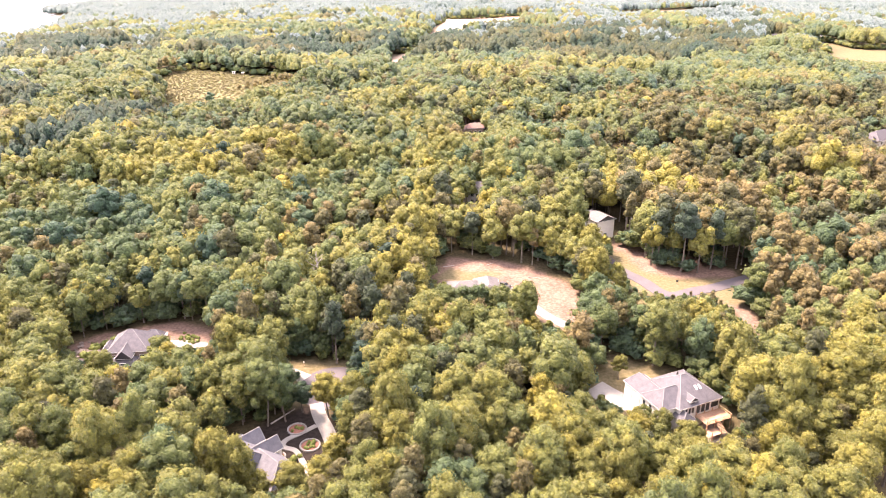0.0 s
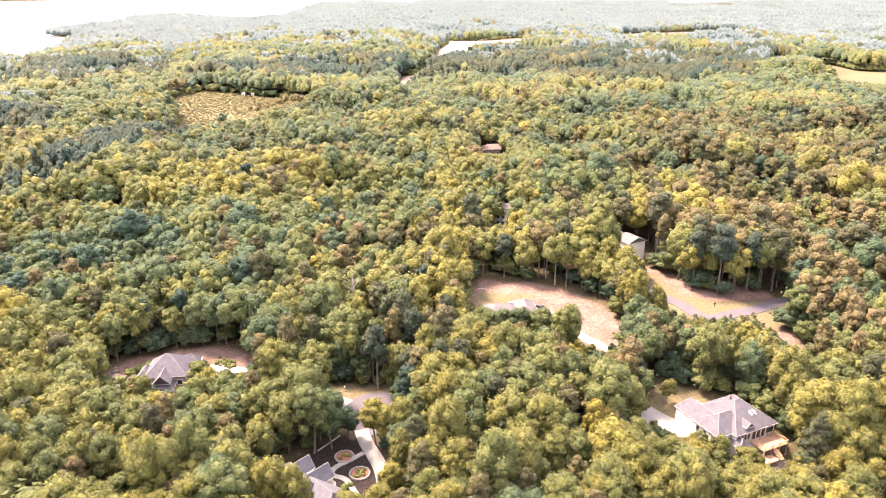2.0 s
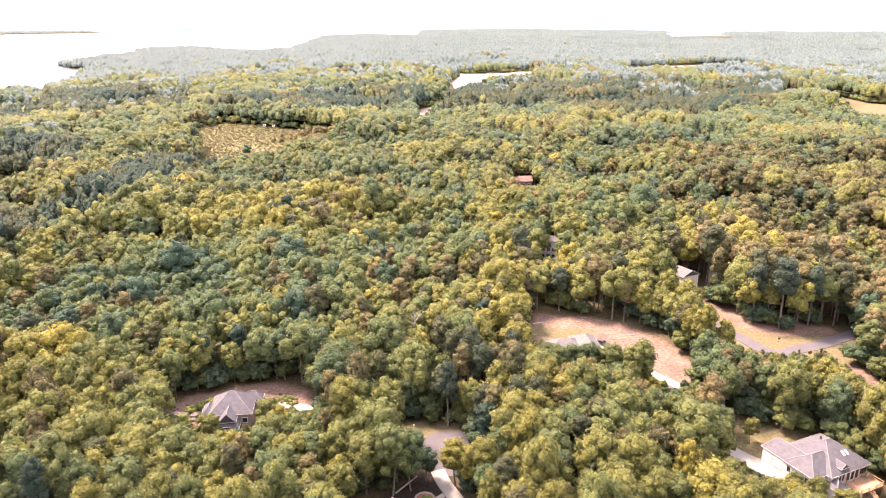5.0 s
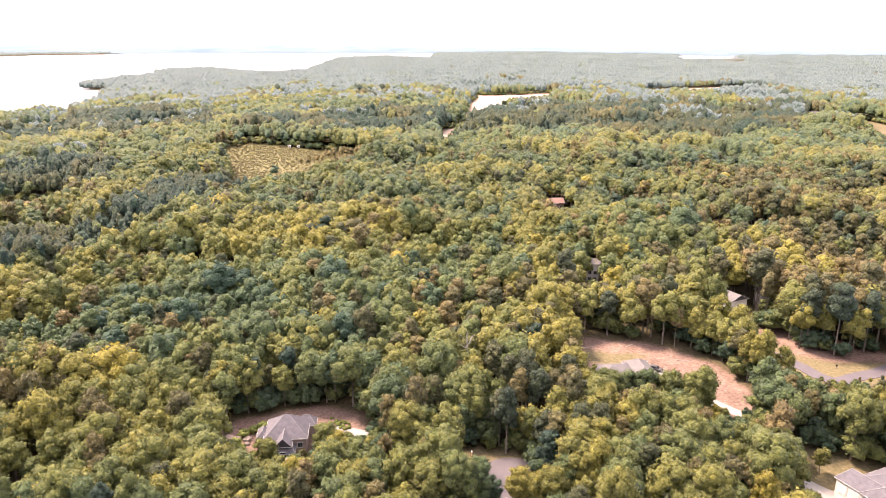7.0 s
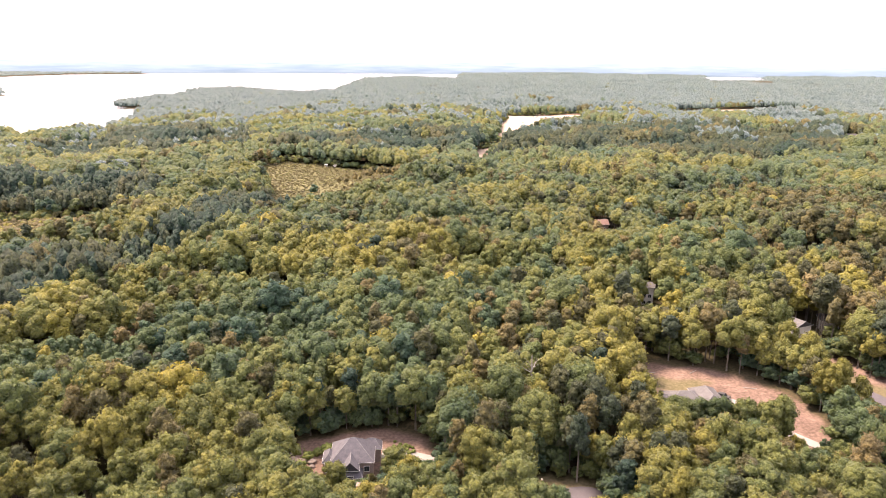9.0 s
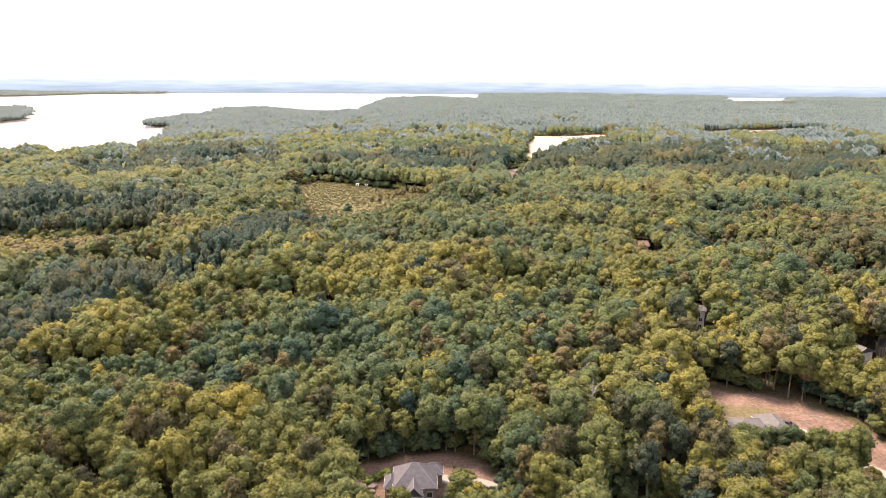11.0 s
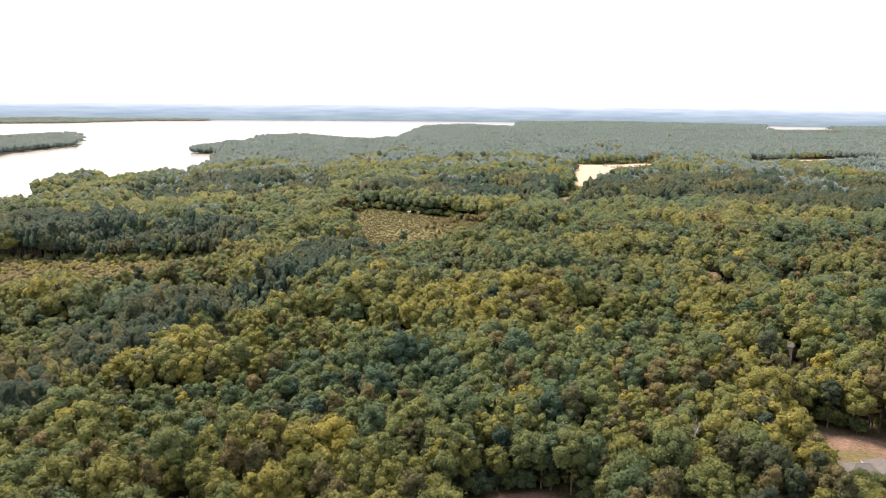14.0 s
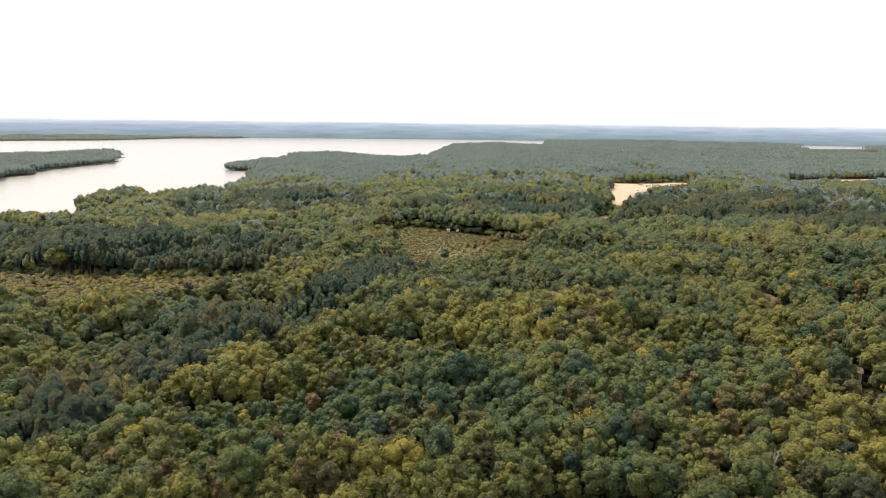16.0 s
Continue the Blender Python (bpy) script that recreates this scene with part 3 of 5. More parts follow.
def crown_shape(rng, lobes, faces, flakes, size, kind, tall=1.54):
    """A crown one unit in radius about the origin, to be drawn out upwards by tall: many round leafy lobes over a hull, and loose
    sprays of leaves that stand off them."""
    pine = kind == "pine"
    k = np.arange(lobes) + 0.5
    up = np.clip(1.0 - (1.62 if pine else 1.45) * k / lobes + rng.normal(0, 0.05, lobes), -0.7, 1)
    a = np.pi * (1 + 5**0.5) * k + rng.uniform(0, 6.28) + rng.normal(0, 0.25, lobes)
    s = np.sqrt(1 - up * up)
    if pine:
        s = s * (0.78 - 0.22 * up) * rng.uniform(0.62, 1.1, lobes)
    lobe_r = (0.86 if pine else 1.0) * 1.68 / np.sqrt(lobes) * rng.uniform(0.70, 1.25, lobes)
    reach = (1 - 0.50 * np.clip(lobe_r, 0, 0.85)) * rng.uniform(0.90, 1.10, lobes)
    centre = np.stack([s * np.cos(a), s * np.sin(a), up], -1) * reach[:, None]
    if lobes == 1:
        centre, lobe_r = np.zeros((1, 3)), np.ones(1)
    bend = rng.uniform(0, 2 * np.pi)
    centre = centre * (rng.uniform(0.86, 1.1), rng.uniform(0.86, 1.1), 1) + np.outer(centre[:, 2], (0.14 * np.cos(bend), 0.14 * np.sin(bend), 0))
    squash = 0.95 if lobes == 1 else (0.70 if pine else 0.88) / tall * (1.25 if lobes < 6 else 1.0)
    verts, tris, turned, base = [], [], [], 0
    hull = [((0.0, 0.0, -0.05), 0.62 if pine else 0.72, 1.0, 20 if faces == 20 else 15)] if lobes > 4 else []
    for c, r, flat, n in hull + [(c, r, squash, faces) for c, r in zip(centre, lobe_r)]:
        v, f = clump(rng, 0.20, n)
        at = np.array(c) + v * r * (0.9, 0.9, 0.9 * flat)
        verts.append(at)
        turned.append(0.95 * v + 0.55 * at)
        tris.append(f + base)
        base += len(v)
    if flakes:
        pick = rng.choice(lobes, flakes, p=lobe_r**2 / (lobe_r**2).sum())
        d = rng.normal(size=(flakes, 3))
        d[:, 2] += 0.45
        d /= np.linalg.norm(d, axis=1)[:, None]
        at = centre[pick] + d * lobe_r[pick][:, None] * rng.uniform(0.84, 1.26, (flakes, 1)) * (1, 1, squash)
        smooth = 1.0 * d + 0.5 * at
        smooth /= np.linalg.norm(smooth, axis=1)[:, None]
        nrm = smooth + rng.normal(size=(flakes, 3)) * 0.55
        nrm /= np.linalg.norm(nrm, axis=1)[:, None]
        side = np.cross(nrm, rng.normal(size=(flakes, 3)))
        side /= np.linalg.norm(side, axis=1)[:, None]
        other = np.cross(nrm, side)
        s = size * rng.uniform(0.6, 1.35, (flakes, 1))
        thin = np.array((1, 1, 1 / tall))
        leaf = np.stack([at - (side * s + other * s * 0.55) * thin, at + (side * s * 0.9 - other * s * rng.uniform(0.2, 0.8, (flakes, 1))) * thin,
                         at + (other * s * rng.uniform(0.7, 1.2, (flakes, 1)) + side * s * rng.uniform(-0.4, 0.4, (flakes, 1))) * thin], 1)
        verts.append(leaf.reshape(-1, 3))
        turned.append(np.repeat(smooth + 0.75 * (nrm - smooth), 3, 0))
        tris.append(np.arange(3 * flakes).reshape(-1, 3) + base)
    turned = np.concatenate(turned)
    return np.concatenate(verts), np.concatenate(tris), turned / np.linalg.norm(turned, axis=1)[:, None]


# ---- houses ----
PLOTS = [(57, 249, 9), (18, 418, 9), (15, 288, 4.5), (402, 900, 12), (478, 990, 12), (505, 985, 14), (60, 560, 6), (238, 384, 10), (57, 258, 6)]


def deck_house():
    """White two-storey house with a garage wing, a timber deck and a patio."""
    z0 = level(50, 142)
    h = thing("house", pose(50, 136.5, 0, 0, 0, 24.3), "white two-storey house with grey shingle roof and timber deck", "house")
    e = 9.3
    part("wall", box(4, 16, -1, 11.5, 1.5, e), M_WALL, h)
    part("wall", box(0, 6.2, 0.3, 13.7, 2.5, e), M_WALL, h)
    part("wall", box(3.4, 6.6, -3.2, -0.8, 1.5, 7.2), M_WALL, h)
    main = roof(h, 4, 16, -1, 11.5, e, 4.2, True, (5.5, 6.0))
    roof(h, 0, 9.0, 0.3, 7.4, e - 0.05, 3.0, True, (3.6, 3.0))
    roof(h, 0.2, 5.8, 5.0, 13.7, e - 0.1, 2.3, False, (0, 1.6))
    roof(h, 3.4, 6.6, -3.2, 0, 7.2, 1.5, False, (1.4, 0), over=0.3)
    for x in (10.9, 12.0):
        sl = Matrix.Translation((x, 1.9, 11.46)) @ Matrix.Rotation(math.atan2(4.2, 6.7), 4, "X") @ Matrix.Diagonal((0.55, 1.2, 0.16, 1))
        bm = bmesh.new()
        bmesh.ops.create_cube(bm, size=1.0, matrix=sl)
        part("skylight", bm, M_TRIM, main, "white roof window")
    # gabled dormer over the front eave
    part("dormer", box(7.0, 9.0, -0.8, 1.6, e, e + 1.0), M_WALL, h)
    roof(h, 7.0, 9.0, -0.9, 3.2, e + 1.0, 0.9, False, (0, 0), over=0.2)
    gable_ends(h, 7.0, 9.0, -0.82, 1.6, e + 1.0, 0.9, False, M_WALL, (0,))
    window(h, (8.0, -0.8, e + 0.25), (0, -1), 1.0, 0.8)
    for x in (6.0, 7.0, 8.0):
        window(h, (x, -1, 7.0), (0, -1), 0.7, 1.6, 0)
    for x in (9.6, 11.0, 12.4):
        window(h, (x, -1, 6.5), (0, -1), 1.1, 2.2, 0)
    window(h, (14.5, -1, 7.0), (0, -1), 2.2, 1.5, 2)
    window(h, (5.0, -3.2, 4.7), (0, -1), 1.0, 1.4)
    window(h, (7.6, -1, 4.2), (0, -1), 1.4, 1.3)
    for y in (1.8, 4.2, 6.4):
        window(h, (0, y, 6.9), (-1, 0), 0.9, 1.4)
    window(h, (4.0, -0.3, 6.6), (-1, 0), 0.7, 1.3, 0)
    for y in (9.2, 12.1):
        bm = box(-0.07, 0.03, y - 1.25, y + 1.25, 6.0, 8.4)
        g = part("garage_door", bm, M_TRIM, h, "white panelled garage door")
        for k in range(4):
            part("panel", box(-0.11, -0.06, y - 1.15, y + 1.15, 6.06 + k * 0.58, 6.56 + k * 0.58, bevel=0.01), M_TRIM, g)
    part("vent", box(9.3, 9.6, 6.6, 6.9, 12.3, 13.4), M_DARK, h)
    # deck with boards, posts, railing and stairs
    d = thing("deck", pose(50, 136.5, 0, 0, 0, 24.3), "raised orange-brown timber deck with railing and stairs", "deck")
    for i in range(28):
        part("board", box(8.6, 16.2, -1.2 - (i + 1) * 0.145, -1.2 - i * 0.145 - 0.02, 6.2, 6.26), M_WOOD, d)
    for x in (8.8, 11.2, 13.6, 15.9):
        for y in (-1.5, -5.1):
            part("post", box(x - 0.09, x + 0.09, y - 0.09, y + 0.09, 2.0, 7.2), M_WOOD, d)
    for (x0, x1, y0, y1) in ((8.7, 16.0, -5.2, -5.1), (15.9, 16.0, -5.2, -1.2), (8.7, 8.8, -5.2, -1.2)):
        for z in (6.5, 7.1):
            part("rail", box(x0, x1, y0, y1, z, z + 0.09), M_WOOD, d)
    for i in range(23):
        part("baluster", box(8.9 + i * 0.31, 8.95 + i * 0.31, -5.18, -5.12, 6.3, 7.1), M_WOOD, d)
    part("landing", box(8.3, 11.2, -7.4, -5.2, 4.6, 4.72), M_WOOD, d)
    for i in range(9):
        part("step", box(11.2 - 0.05 + i * 0.0, 12.6, -5.3 - i * 0.28, -5.02 - i * 0.28, 6.1 - i * 0.18, 6.16 - i * 0.18), M_WOOD, d)
    for i in range(7):
        part("step", box(8.3 - (i + 1) * 0.28, 8.3 - i * 0.28, -7.2, -5.6, 4.5 - i * 0.18, 4.56 - i * 0.18), M_WOOD, d)
    for x, y in ((8.4, -7.3), (11.1, -7.3), (8.4, -5.4)):
        part("post", box(x - 0.08, x + 0.08, y - 0.08, y + 0.08, 2.0, 5.6), M_WOOD, d)
    p = tagged(part("patio", box(4.2, 14.5, -8.6, -1.0, 1.8, 3.2, bevel=0.03), M_STONE, None), "pinkish paved patio behind the house", "patio", kind="structure")
    p.matrix_basis = pose(50, 136.5, 0, 0, 0, 24.3)
    f = thing("fence", pose(50, 136.5, 0, 0, 0, 24.3), "dark metal railing along the patio", "fence")
    for i in range(22):
        part("picket", box(5.0 + i * 0.42, 5.05 + i * 0.42, -8.5, -8.45, 3.2, 4.3), M_DARK, f)
    for z in (3.35, 4.25):
        part("rail", box(4.9, 14.0, -8.52, -8.44, z, z + 0.06), M_DARK, f)


def clay_house():
    """Brick house with a steep hipped roof on the clay bank."""
    h = thing("house", pose(-85.1, 167.3, 0.4, 0, 0, 6) @ Matrix.Diagonal((0.8, 0.8, 0.95, 1)), "brick house with steep grey hipped roof on red clay", "house")
    e = 6.4
    part("wall", box(-6.2, 6.8, 0.5, 12.5, 0.5, e), M_BRICK, h)
    part("wall", box(-6.2, 3.0, -4.4, 0.8, 0.5, 4.3), M_BRICK, h)
    part("wall", box(-9.0, -6.0, 2.5, 9.0, 0.5, 5.6), M_BRICK, h)
    part("wall", box(3.0, 9.0, 9.5, 14.0, 0.5, e - 0.6), M_BRICK, h)
    roof(h, -6.2, 6.8, 0.5, 12.5, e, 4.4, True, (6.2, 6.2))
    roof(h, -2.6, 2.4, -3.2, 4.0, e - 0.5, 2.4, False, (0, 0), over=0.3)
    gable_ends(h, -2.6, 2.4, -3.2, 4.0, e - 0.5, 2.4, False, M_BRICK, (0,))
    roof(h, -6.4, 3.4, -4.5, 0.8, 4.4, 1.4, True, (1.2, 1.2), over=0.3)
    roof(h, -9.0, -5.5, 2.5, 9.0, 5.6, 1.7, False, (2.0, 2.0), over=0.3)
    roof(h, 3.0, 9.0, 9.5, 14.0, e - 0.6, 2.2, True, (2.5, 2.5))
    window(h, (0, -4.5, 3.4), (0, -1), 1.8, 1.5)
    window(h, (-4.6, 0.5, 3.6), (0, -1), 1.6, 1.5)
    window(h, (4.8, 0.5, 3.6), (0, -1), 1.6, 1.5)
    window(h, (-7.5, 2.5, 2.6), (0, -1), 1.9, 2.4, 2)
    window(h, (-9.0, 5.5, 3.4), (-1, 0), 1.8, 1.5)
    part("door", box(-0.6, 0.6, -4.56, -4.46, 1.2, 3.2), M_DARK, h, "dark front door")
    rng = random.Random(4)
    for i in range(34):
        a, r = rng.uniform(0, 6.28), rng.uniform(0.1, 1.0)
        x, y = -101.5 + 6.5 * r * math.cos(a) - 0.4 * r * math.sin(a), 174.5 + 6.0 * r * math.sin(a)
        s = rng.uniform(0.35, 1.35)
        bm = bmesh.new()
        bmesh.ops.create_icosphere(bm, subdivisions=1, radius=s)
        for v in bm.verts:
            v.co *= rng.uniform(0.75, 1.2)
            v.co.z *= 0.6
        o = part("boulder", bm, M_ROCK, None)
        o.matrix_basis = pose(x, y, level(x, y) + s * 0.25, 0, 0, rng.uniform(0, 360))
        tagged(o, "rough grey-brown boulder on the clay bank", "rock", "boulders on the bank")
    t = thing("tower", pose(-80.5, 153, level(-80, 153)), "small brown brick chimney stack between trees", "chimney")
    part("stack", box(-1.0, 1.0, -0.8, 0.8, -0.5, 8.2, bevel=0.05), M_BRICK, t)


def garden_house():
    """House of several slate gables behind the flower beds."""
    h = thing("house", pose(-41, 126, 0, 0, 0, 47.8), "house with many blue-grey slate gables beside the flower beds", "house")
    part("wall", box(-5.4, 2, -4, 7.6, 0.5, 5.4), M_WALL, h)
    main = roof(h, -5.4, 2, -4, 7.6, 5.4, 3.3, False, (2.0, 3.6), M_SLATE)
    for x0, x1, y0, y1, e, rise in ((-1.5, 4.4, 2.4, 5.7, 5.7, 2.4), (-1.5, 5.6, -2.6, 0.9, 5.4, 2.5)):
        part("wall", box(x0, x1, y0, y1, 0.5, e), M_WALL, h)
        roof(h, x0, x1, y0, y1, e, rise, True, (0, 0), M_SLATE, over=0.3)
        gable_ends(h, x0, x1, y0, y1, e, rise, True, M_WALL, (1,))
        window(h, (x1, (y0 + y1) / 2, e - 2.6), (1, 0), 1.5, 1.7)
        window(h, (x1, (y0 + y1) / 2, e + 0.2), (1, 0), 0.7, 0.9, 0)
    part("porch", box(2.0, 4.4, 1.0, 2.3, 0.5, 2.9), M_STONE, h, "stone porch between the gables")
    part("door", box(4.4, 4.48, 1.15, 2.15, 0.8, 2.8), M_DARK, h, "dark front door")
    part("wall", box(-3.2, 4.4, -11, -3.9, 0.5, 4.3), M_WALL, h)
    roof(h, -3.2, 4.4, -11, -1.5, 4.3, 3.3, False, (2.8, 0.5), M_SLATE)
    window(h, (4.4, -5.2, 2.0), (1, 0), 1.6, 1.5)
    window(h, (4.4, -8.6, 2.0), (1, 0), 1.6, 1.5)
    window(h, (-3.2, -7.5, 2.0), (-1, 0), 1.8, 1.5)
    window(h, (0.6, -11, 2.0), (0, -1), 1.8, 1.5)
    part("wall", box(-9.0, -5.8, -2.0, 4.0, 0.5, 4.2), M_WALL, h)
    roof(h, -9.0, -5.4, -2.0, 4.0, 4.2, 1.8, False, (1.6, 1.6), M_SLATE)
    window(h, (-9.0, 1.0, 1.9), (-1, 0), 1.8, 1.5)
    window(h, (-5.4, 6.2, 3.0), (-1, 0), 1.4, 1.5)
    for x, y in ((-3.9, 5.2), (-3.5, 3.0)):
        part("vent", box(x - 0.25, x + 0.25, y - 0.25, y + 0.25, 7.0, 8.4, bevel=0.04), M_TRIM, main, "white roof vent")


def lot_house():
    """Low house with two pale hipped roofs on the cleared lot."""
    h = thing("house", pose(9.0, 202.6, 0, 0, 0, 4) @ Matrix.Diagonal((1.08, 1, 1, 1)), "low house with pale hipped roofs on a cleared lot", "house")
    z = level(10, 202)
    e = z + 2.6
    part("wall", box(-7, 2.5, -4, 5, z - 1, e), M_BRICK, h)
    part("wall", box(1.5, 8, -5, 6, z - 1, e), M_BRICK, h)
    part("wall", box(-11, -6.8, -3, 3, z - 1, e - 0.4), M_BRICK, h)
    roof(h, -11, -6, -3, 3, e - 0.4, 1.9, True, (2.4, 1.2), M_SHINGLE_LIGHT)
    roof(h, -7, 2.5, -4, 5, e, 2.4, True, (4.0, 3.4), M_SHINGLE_LIGHT)
    roof(h, 1.5, 8, -5, 6.5, e, 2.4, False, (3.2, 3.2), M_SHINGLE_LIGHT)
    window(h, (-3, -4, z + 0.9), (0, -1), 1.8, 1.4)
    window(h, (5, -5, z + 0.9), (0, -1), 1.8, 1.4)
    window(h, (8, 1, z + 0.9), (1, 0), 1.8, 1.4)
    part("garage_door", box(8.0, 8.08, -3.5, -0.6, z, z + 2.2), M_TRIM, h, "white garage door")


def small_house(x, y, turn, w, d, e, rise, wall, mat, label):
    z = level(x, y)
    h = thing("house", pose(x, y, z, 0, 0, turn), label, "house")
    part("wall", box(-w / 2, w / 2, -d / 2, d / 2, -1, e), wall, h)
    if w > 4:
        part("wall", box(-w / 2 - 3.5, -w / 2 + 0.5, -d / 3, d / 3, -1, e - 0.6), wall, h)
        roof(h, -w / 2 - 3.5, -w / 2 + 1, -d / 3, d / 3, e - 0.6, rise * 0.7, False, (1.5, 1.5), mat)
    roof(h, -w / 2, w / 2, -d / 2, d / 2, e, rise, True, (d * 0.4, 0), mat)
    gable_ends(h, -w / 2, w / 2, -d / 2, d / 2, e, rise, True, wall, (1,))
    for k in (-0.3, 0, 0.3) if w > 4 else (0,):
        window(h, (k * w, -d / 2, 1.0), (0, -1), 1.2, 1.4)
        if e > 5:
            window(h, (k * w, -d / 2, 3.7), (0, -1), 1.2, 1.4)
    if w > 4:
        window(h, (w / 2, 0, 1.0), (1, 0), 1.4, 1.4)


deck_house()
clay_house()
garden_house()
lot_house()
small_house(58, 252, -62, 9, 8, 7.5, 1.8, M_WALL, M_SHINGLE_LIGHT, "white house half hidden behind pines")
small_house(84, 264, -10, 13, 9, 5.0, 3.2, M_WALL, M_SHINGLE, "grey-roofed house deep among pines")
small_house(18.5, 419, 8, 9.5, 7, 4.0, 2.4, M_BRICK, M_CLAY_TILE, "low salmon-roofed house in a forest gap")
small_house(15, 290, -12, 7, 6, 8.2, 1.3, M_WALL, M_SHINGLE_LIGHT, "tall pale house screened by tree trunks")
small_house(404, 904, -12, 16, 10, 6.0, 4.0, M_WALL, M_SHINGLE_LIGHT, "distant white house among trees")
small_house(480, 994, 6, 14, 10, 6.0, 4.0, M_WALL, M_SHINGLE, "distant pale house behind a pine row")
small_house(506, 990, 10, 20, 10, 6.5, 4.0, M_WALL, M_SHINGLE_LIGHT, "distant white house above the hay field")
small_house(240, 388, 28, 16, 10, 6.0, 4.2, M_WALL, M_SHINGLE, "white two-storey house with dark roof in the woods")
small_house(-188, 655, 5, 2.2, 2.2, 2.0, 0.5, M_WALL, M_WALL, "small white farm building at the plantation's edge")
small_house(-180, 656, 5, 2.0, 2.2, 1.9, 0.5, M_WALL, M_WALL, "low white shed at the plantation's edge")
small_house(60, 562, 0, 12, 8, 6.0, 3.5, M_WALL, M_SHINGLE, "distant grey-roofed house in the forest")


def site_cabin(x, y, turn, n, label):
    """A white flat-roofed cabin on a building site: body, roof, door and window."""
    c = thing("site_cabin", pose(x, y, level(x, y), 0, 0, turn), label, "cabin", "cabins on the cleared site")
    part("body", box(-n / 2, n / 2, -1.5, 1.5, -0.4, 2.7, bevel=0.05), M_WALL, c)
    part("roof", box(-n / 2 - 0.15, n / 2 + 0.15, -1.65, 1.65, 2.7, 2.9, bevel=0.04), M_TRIM, c)
    part("door", box(-n / 2 + 0.6, -n / 2 + 1.5, -1.56, -1.49, 0.1, 2.1), M_DARK, c, "dark door")
    window(c, (n / 4, -1.5, 1.0), (0, -1), 1.3, 1.0)


for x, y, turn, n in ((62, 1222, 10, 9), (76, 1236, -15, 12), (90, 1228, 30, 8), (104, 1240, 5, 12), (52, 1240, -30, 7)):
    site_cabin(x, y, turn, n, "white site cabin on bare salmon-coloured ground")

# ---- flower beds and small things round the houses ----


def flower_bed(x, y, r, seed):
    z = level(x, y)
    b = thing("flower_bed", pose(x, y, z), "round flower bed edged with pale stones on dark mulch", "flower bed", "round flower beds")
    rng = random.Random(seed)
    bm = bmesh.new()
    bmesh.ops.create_cone(bm, segments=28, radius1=r, radius2=r * 0.8, depth=0.3, cap_ends=True, matrix=Matrix.Translation((0, 0, 0.1)))
    part("soil", bm, M_MULCH, b, "reddish mulch")
    n = 30
    for i in range(n):
        a = 2 * math.pi * i / n
        bm = box(-0.2, 0.2, -r * math.pi / n * 0.92, r * math.pi / n * 0.92, -0.2, 0.34 + rng.uniform(0, 0.06), bevel=0.05)
        bmesh.ops.transform(bm, matrix=pose(r * math.cos(a), r * math.sin(a), 0, 0, 0, math.degrees(a)), verts=bm.verts)
        part("stone", bm, M_CONCRETE, b)
    for i in range(9 if seed % 2 else 4):
        a, q = rng.uniform(0, 6.28), rng.uniform(0.1, 0.7) * r
        s = rng.uniform(0.3, 0.6)
        bm = bmesh.new()
        bmesh.ops.create_icosphere(bm, subdivisions=2, radius=s, matrix=Matrix.Translation((q * math.cos(a), q * math.sin(a), 0.4)))
        for v in bm.verts:
            v.co += Vector((rng.uniform(-1, 1), rng.uniform(-1, 1), rng.uniform(-1, 1))) * s * 0.25
        part("shrub", bm, M_SHRUB, b, "clipped green shrub")


flower_bed(-34.3, 139.6, 2.1, 2)
flower_bed(-30.2, 133.6, 2.2, 3)
flower_bed(-36.3, 129.8, 1.2, 4)


def car(x, y, turn, mat, label):
    """A parked car: body, cabin, windows, lamps and four wheels."""
    c = thing("car", pose(x, y, level(x, y) + 0.16, 0, 0, turn), label, "car", "parked cars")
    body = part("body", box(-2.2, 2.2, -0.9, 0.9, 0.32, 0.95, bevel=0.16), mat, c)
    top = solid([(-1.7, -0.82, 0.93), (1.1, -0.82, 0.93), (1.1, 0.82, 0.93), (-1.7, 0.82, 0.93), (-1.3, -0.66, 1.5), (0.5, -0.66, 1.5), (0.5, 0.66, 1.5), (-1.3, 0.66, 1.5)],
                [(0, 1, 2, 3), (4, 5, 6, 7), (0, 1, 5, 4), (1, 2, 6, 5), (2, 3, 7, 6), (3, 0, 4, 7)])
    part("cabin", top, mat, c)
    part("windscreen", solid([(1.06, -0.7, 0.99), (1.06, 0.7, 0.99), (0.56, 0.58, 1.46), (0.56, -0.58, 1.46), (1.13, -0.7, 1.0), (1.13, 0.7, 1.0), (0.63, 0.58, 1.47), (0.63, -0.58, 1.47)],
                             [(0, 1, 2, 3), (4, 5, 6, 7), (0, 1, 5, 4), (1, 2, 6, 5), (2, 3, 7, 6), (3, 0, 4, 7)]), M_GLASS, c, "dark glass")
    for s in (-1, 1):
        part("side_window", box(-1.2, 0.45, s * 0.77 - 0.04, s * 0.77 + 0.04, 1.02, 1.38), M_GLASS, c, "dark glass")
        part("headlight", box(2.14, 2.24, s * 0.62 - 0.18, s * 0.62 + 0.18, 0.62, 0.78), M_TRIM, body)
        for w in (-1.35, 1.35):
            bm = bmesh.new()
            bmesh.ops.create_cone(bm, segments=14, radius1=0.34, radius2=0.34, depth=0.24, cap_ends=True, matrix=Matrix.Translation((w, s * 0.84, 0.34)) @ Matrix.Rotation(math.pi / 2, 4, "X"))
            part("wheel", bm, M_DARK, c, "black tyre")


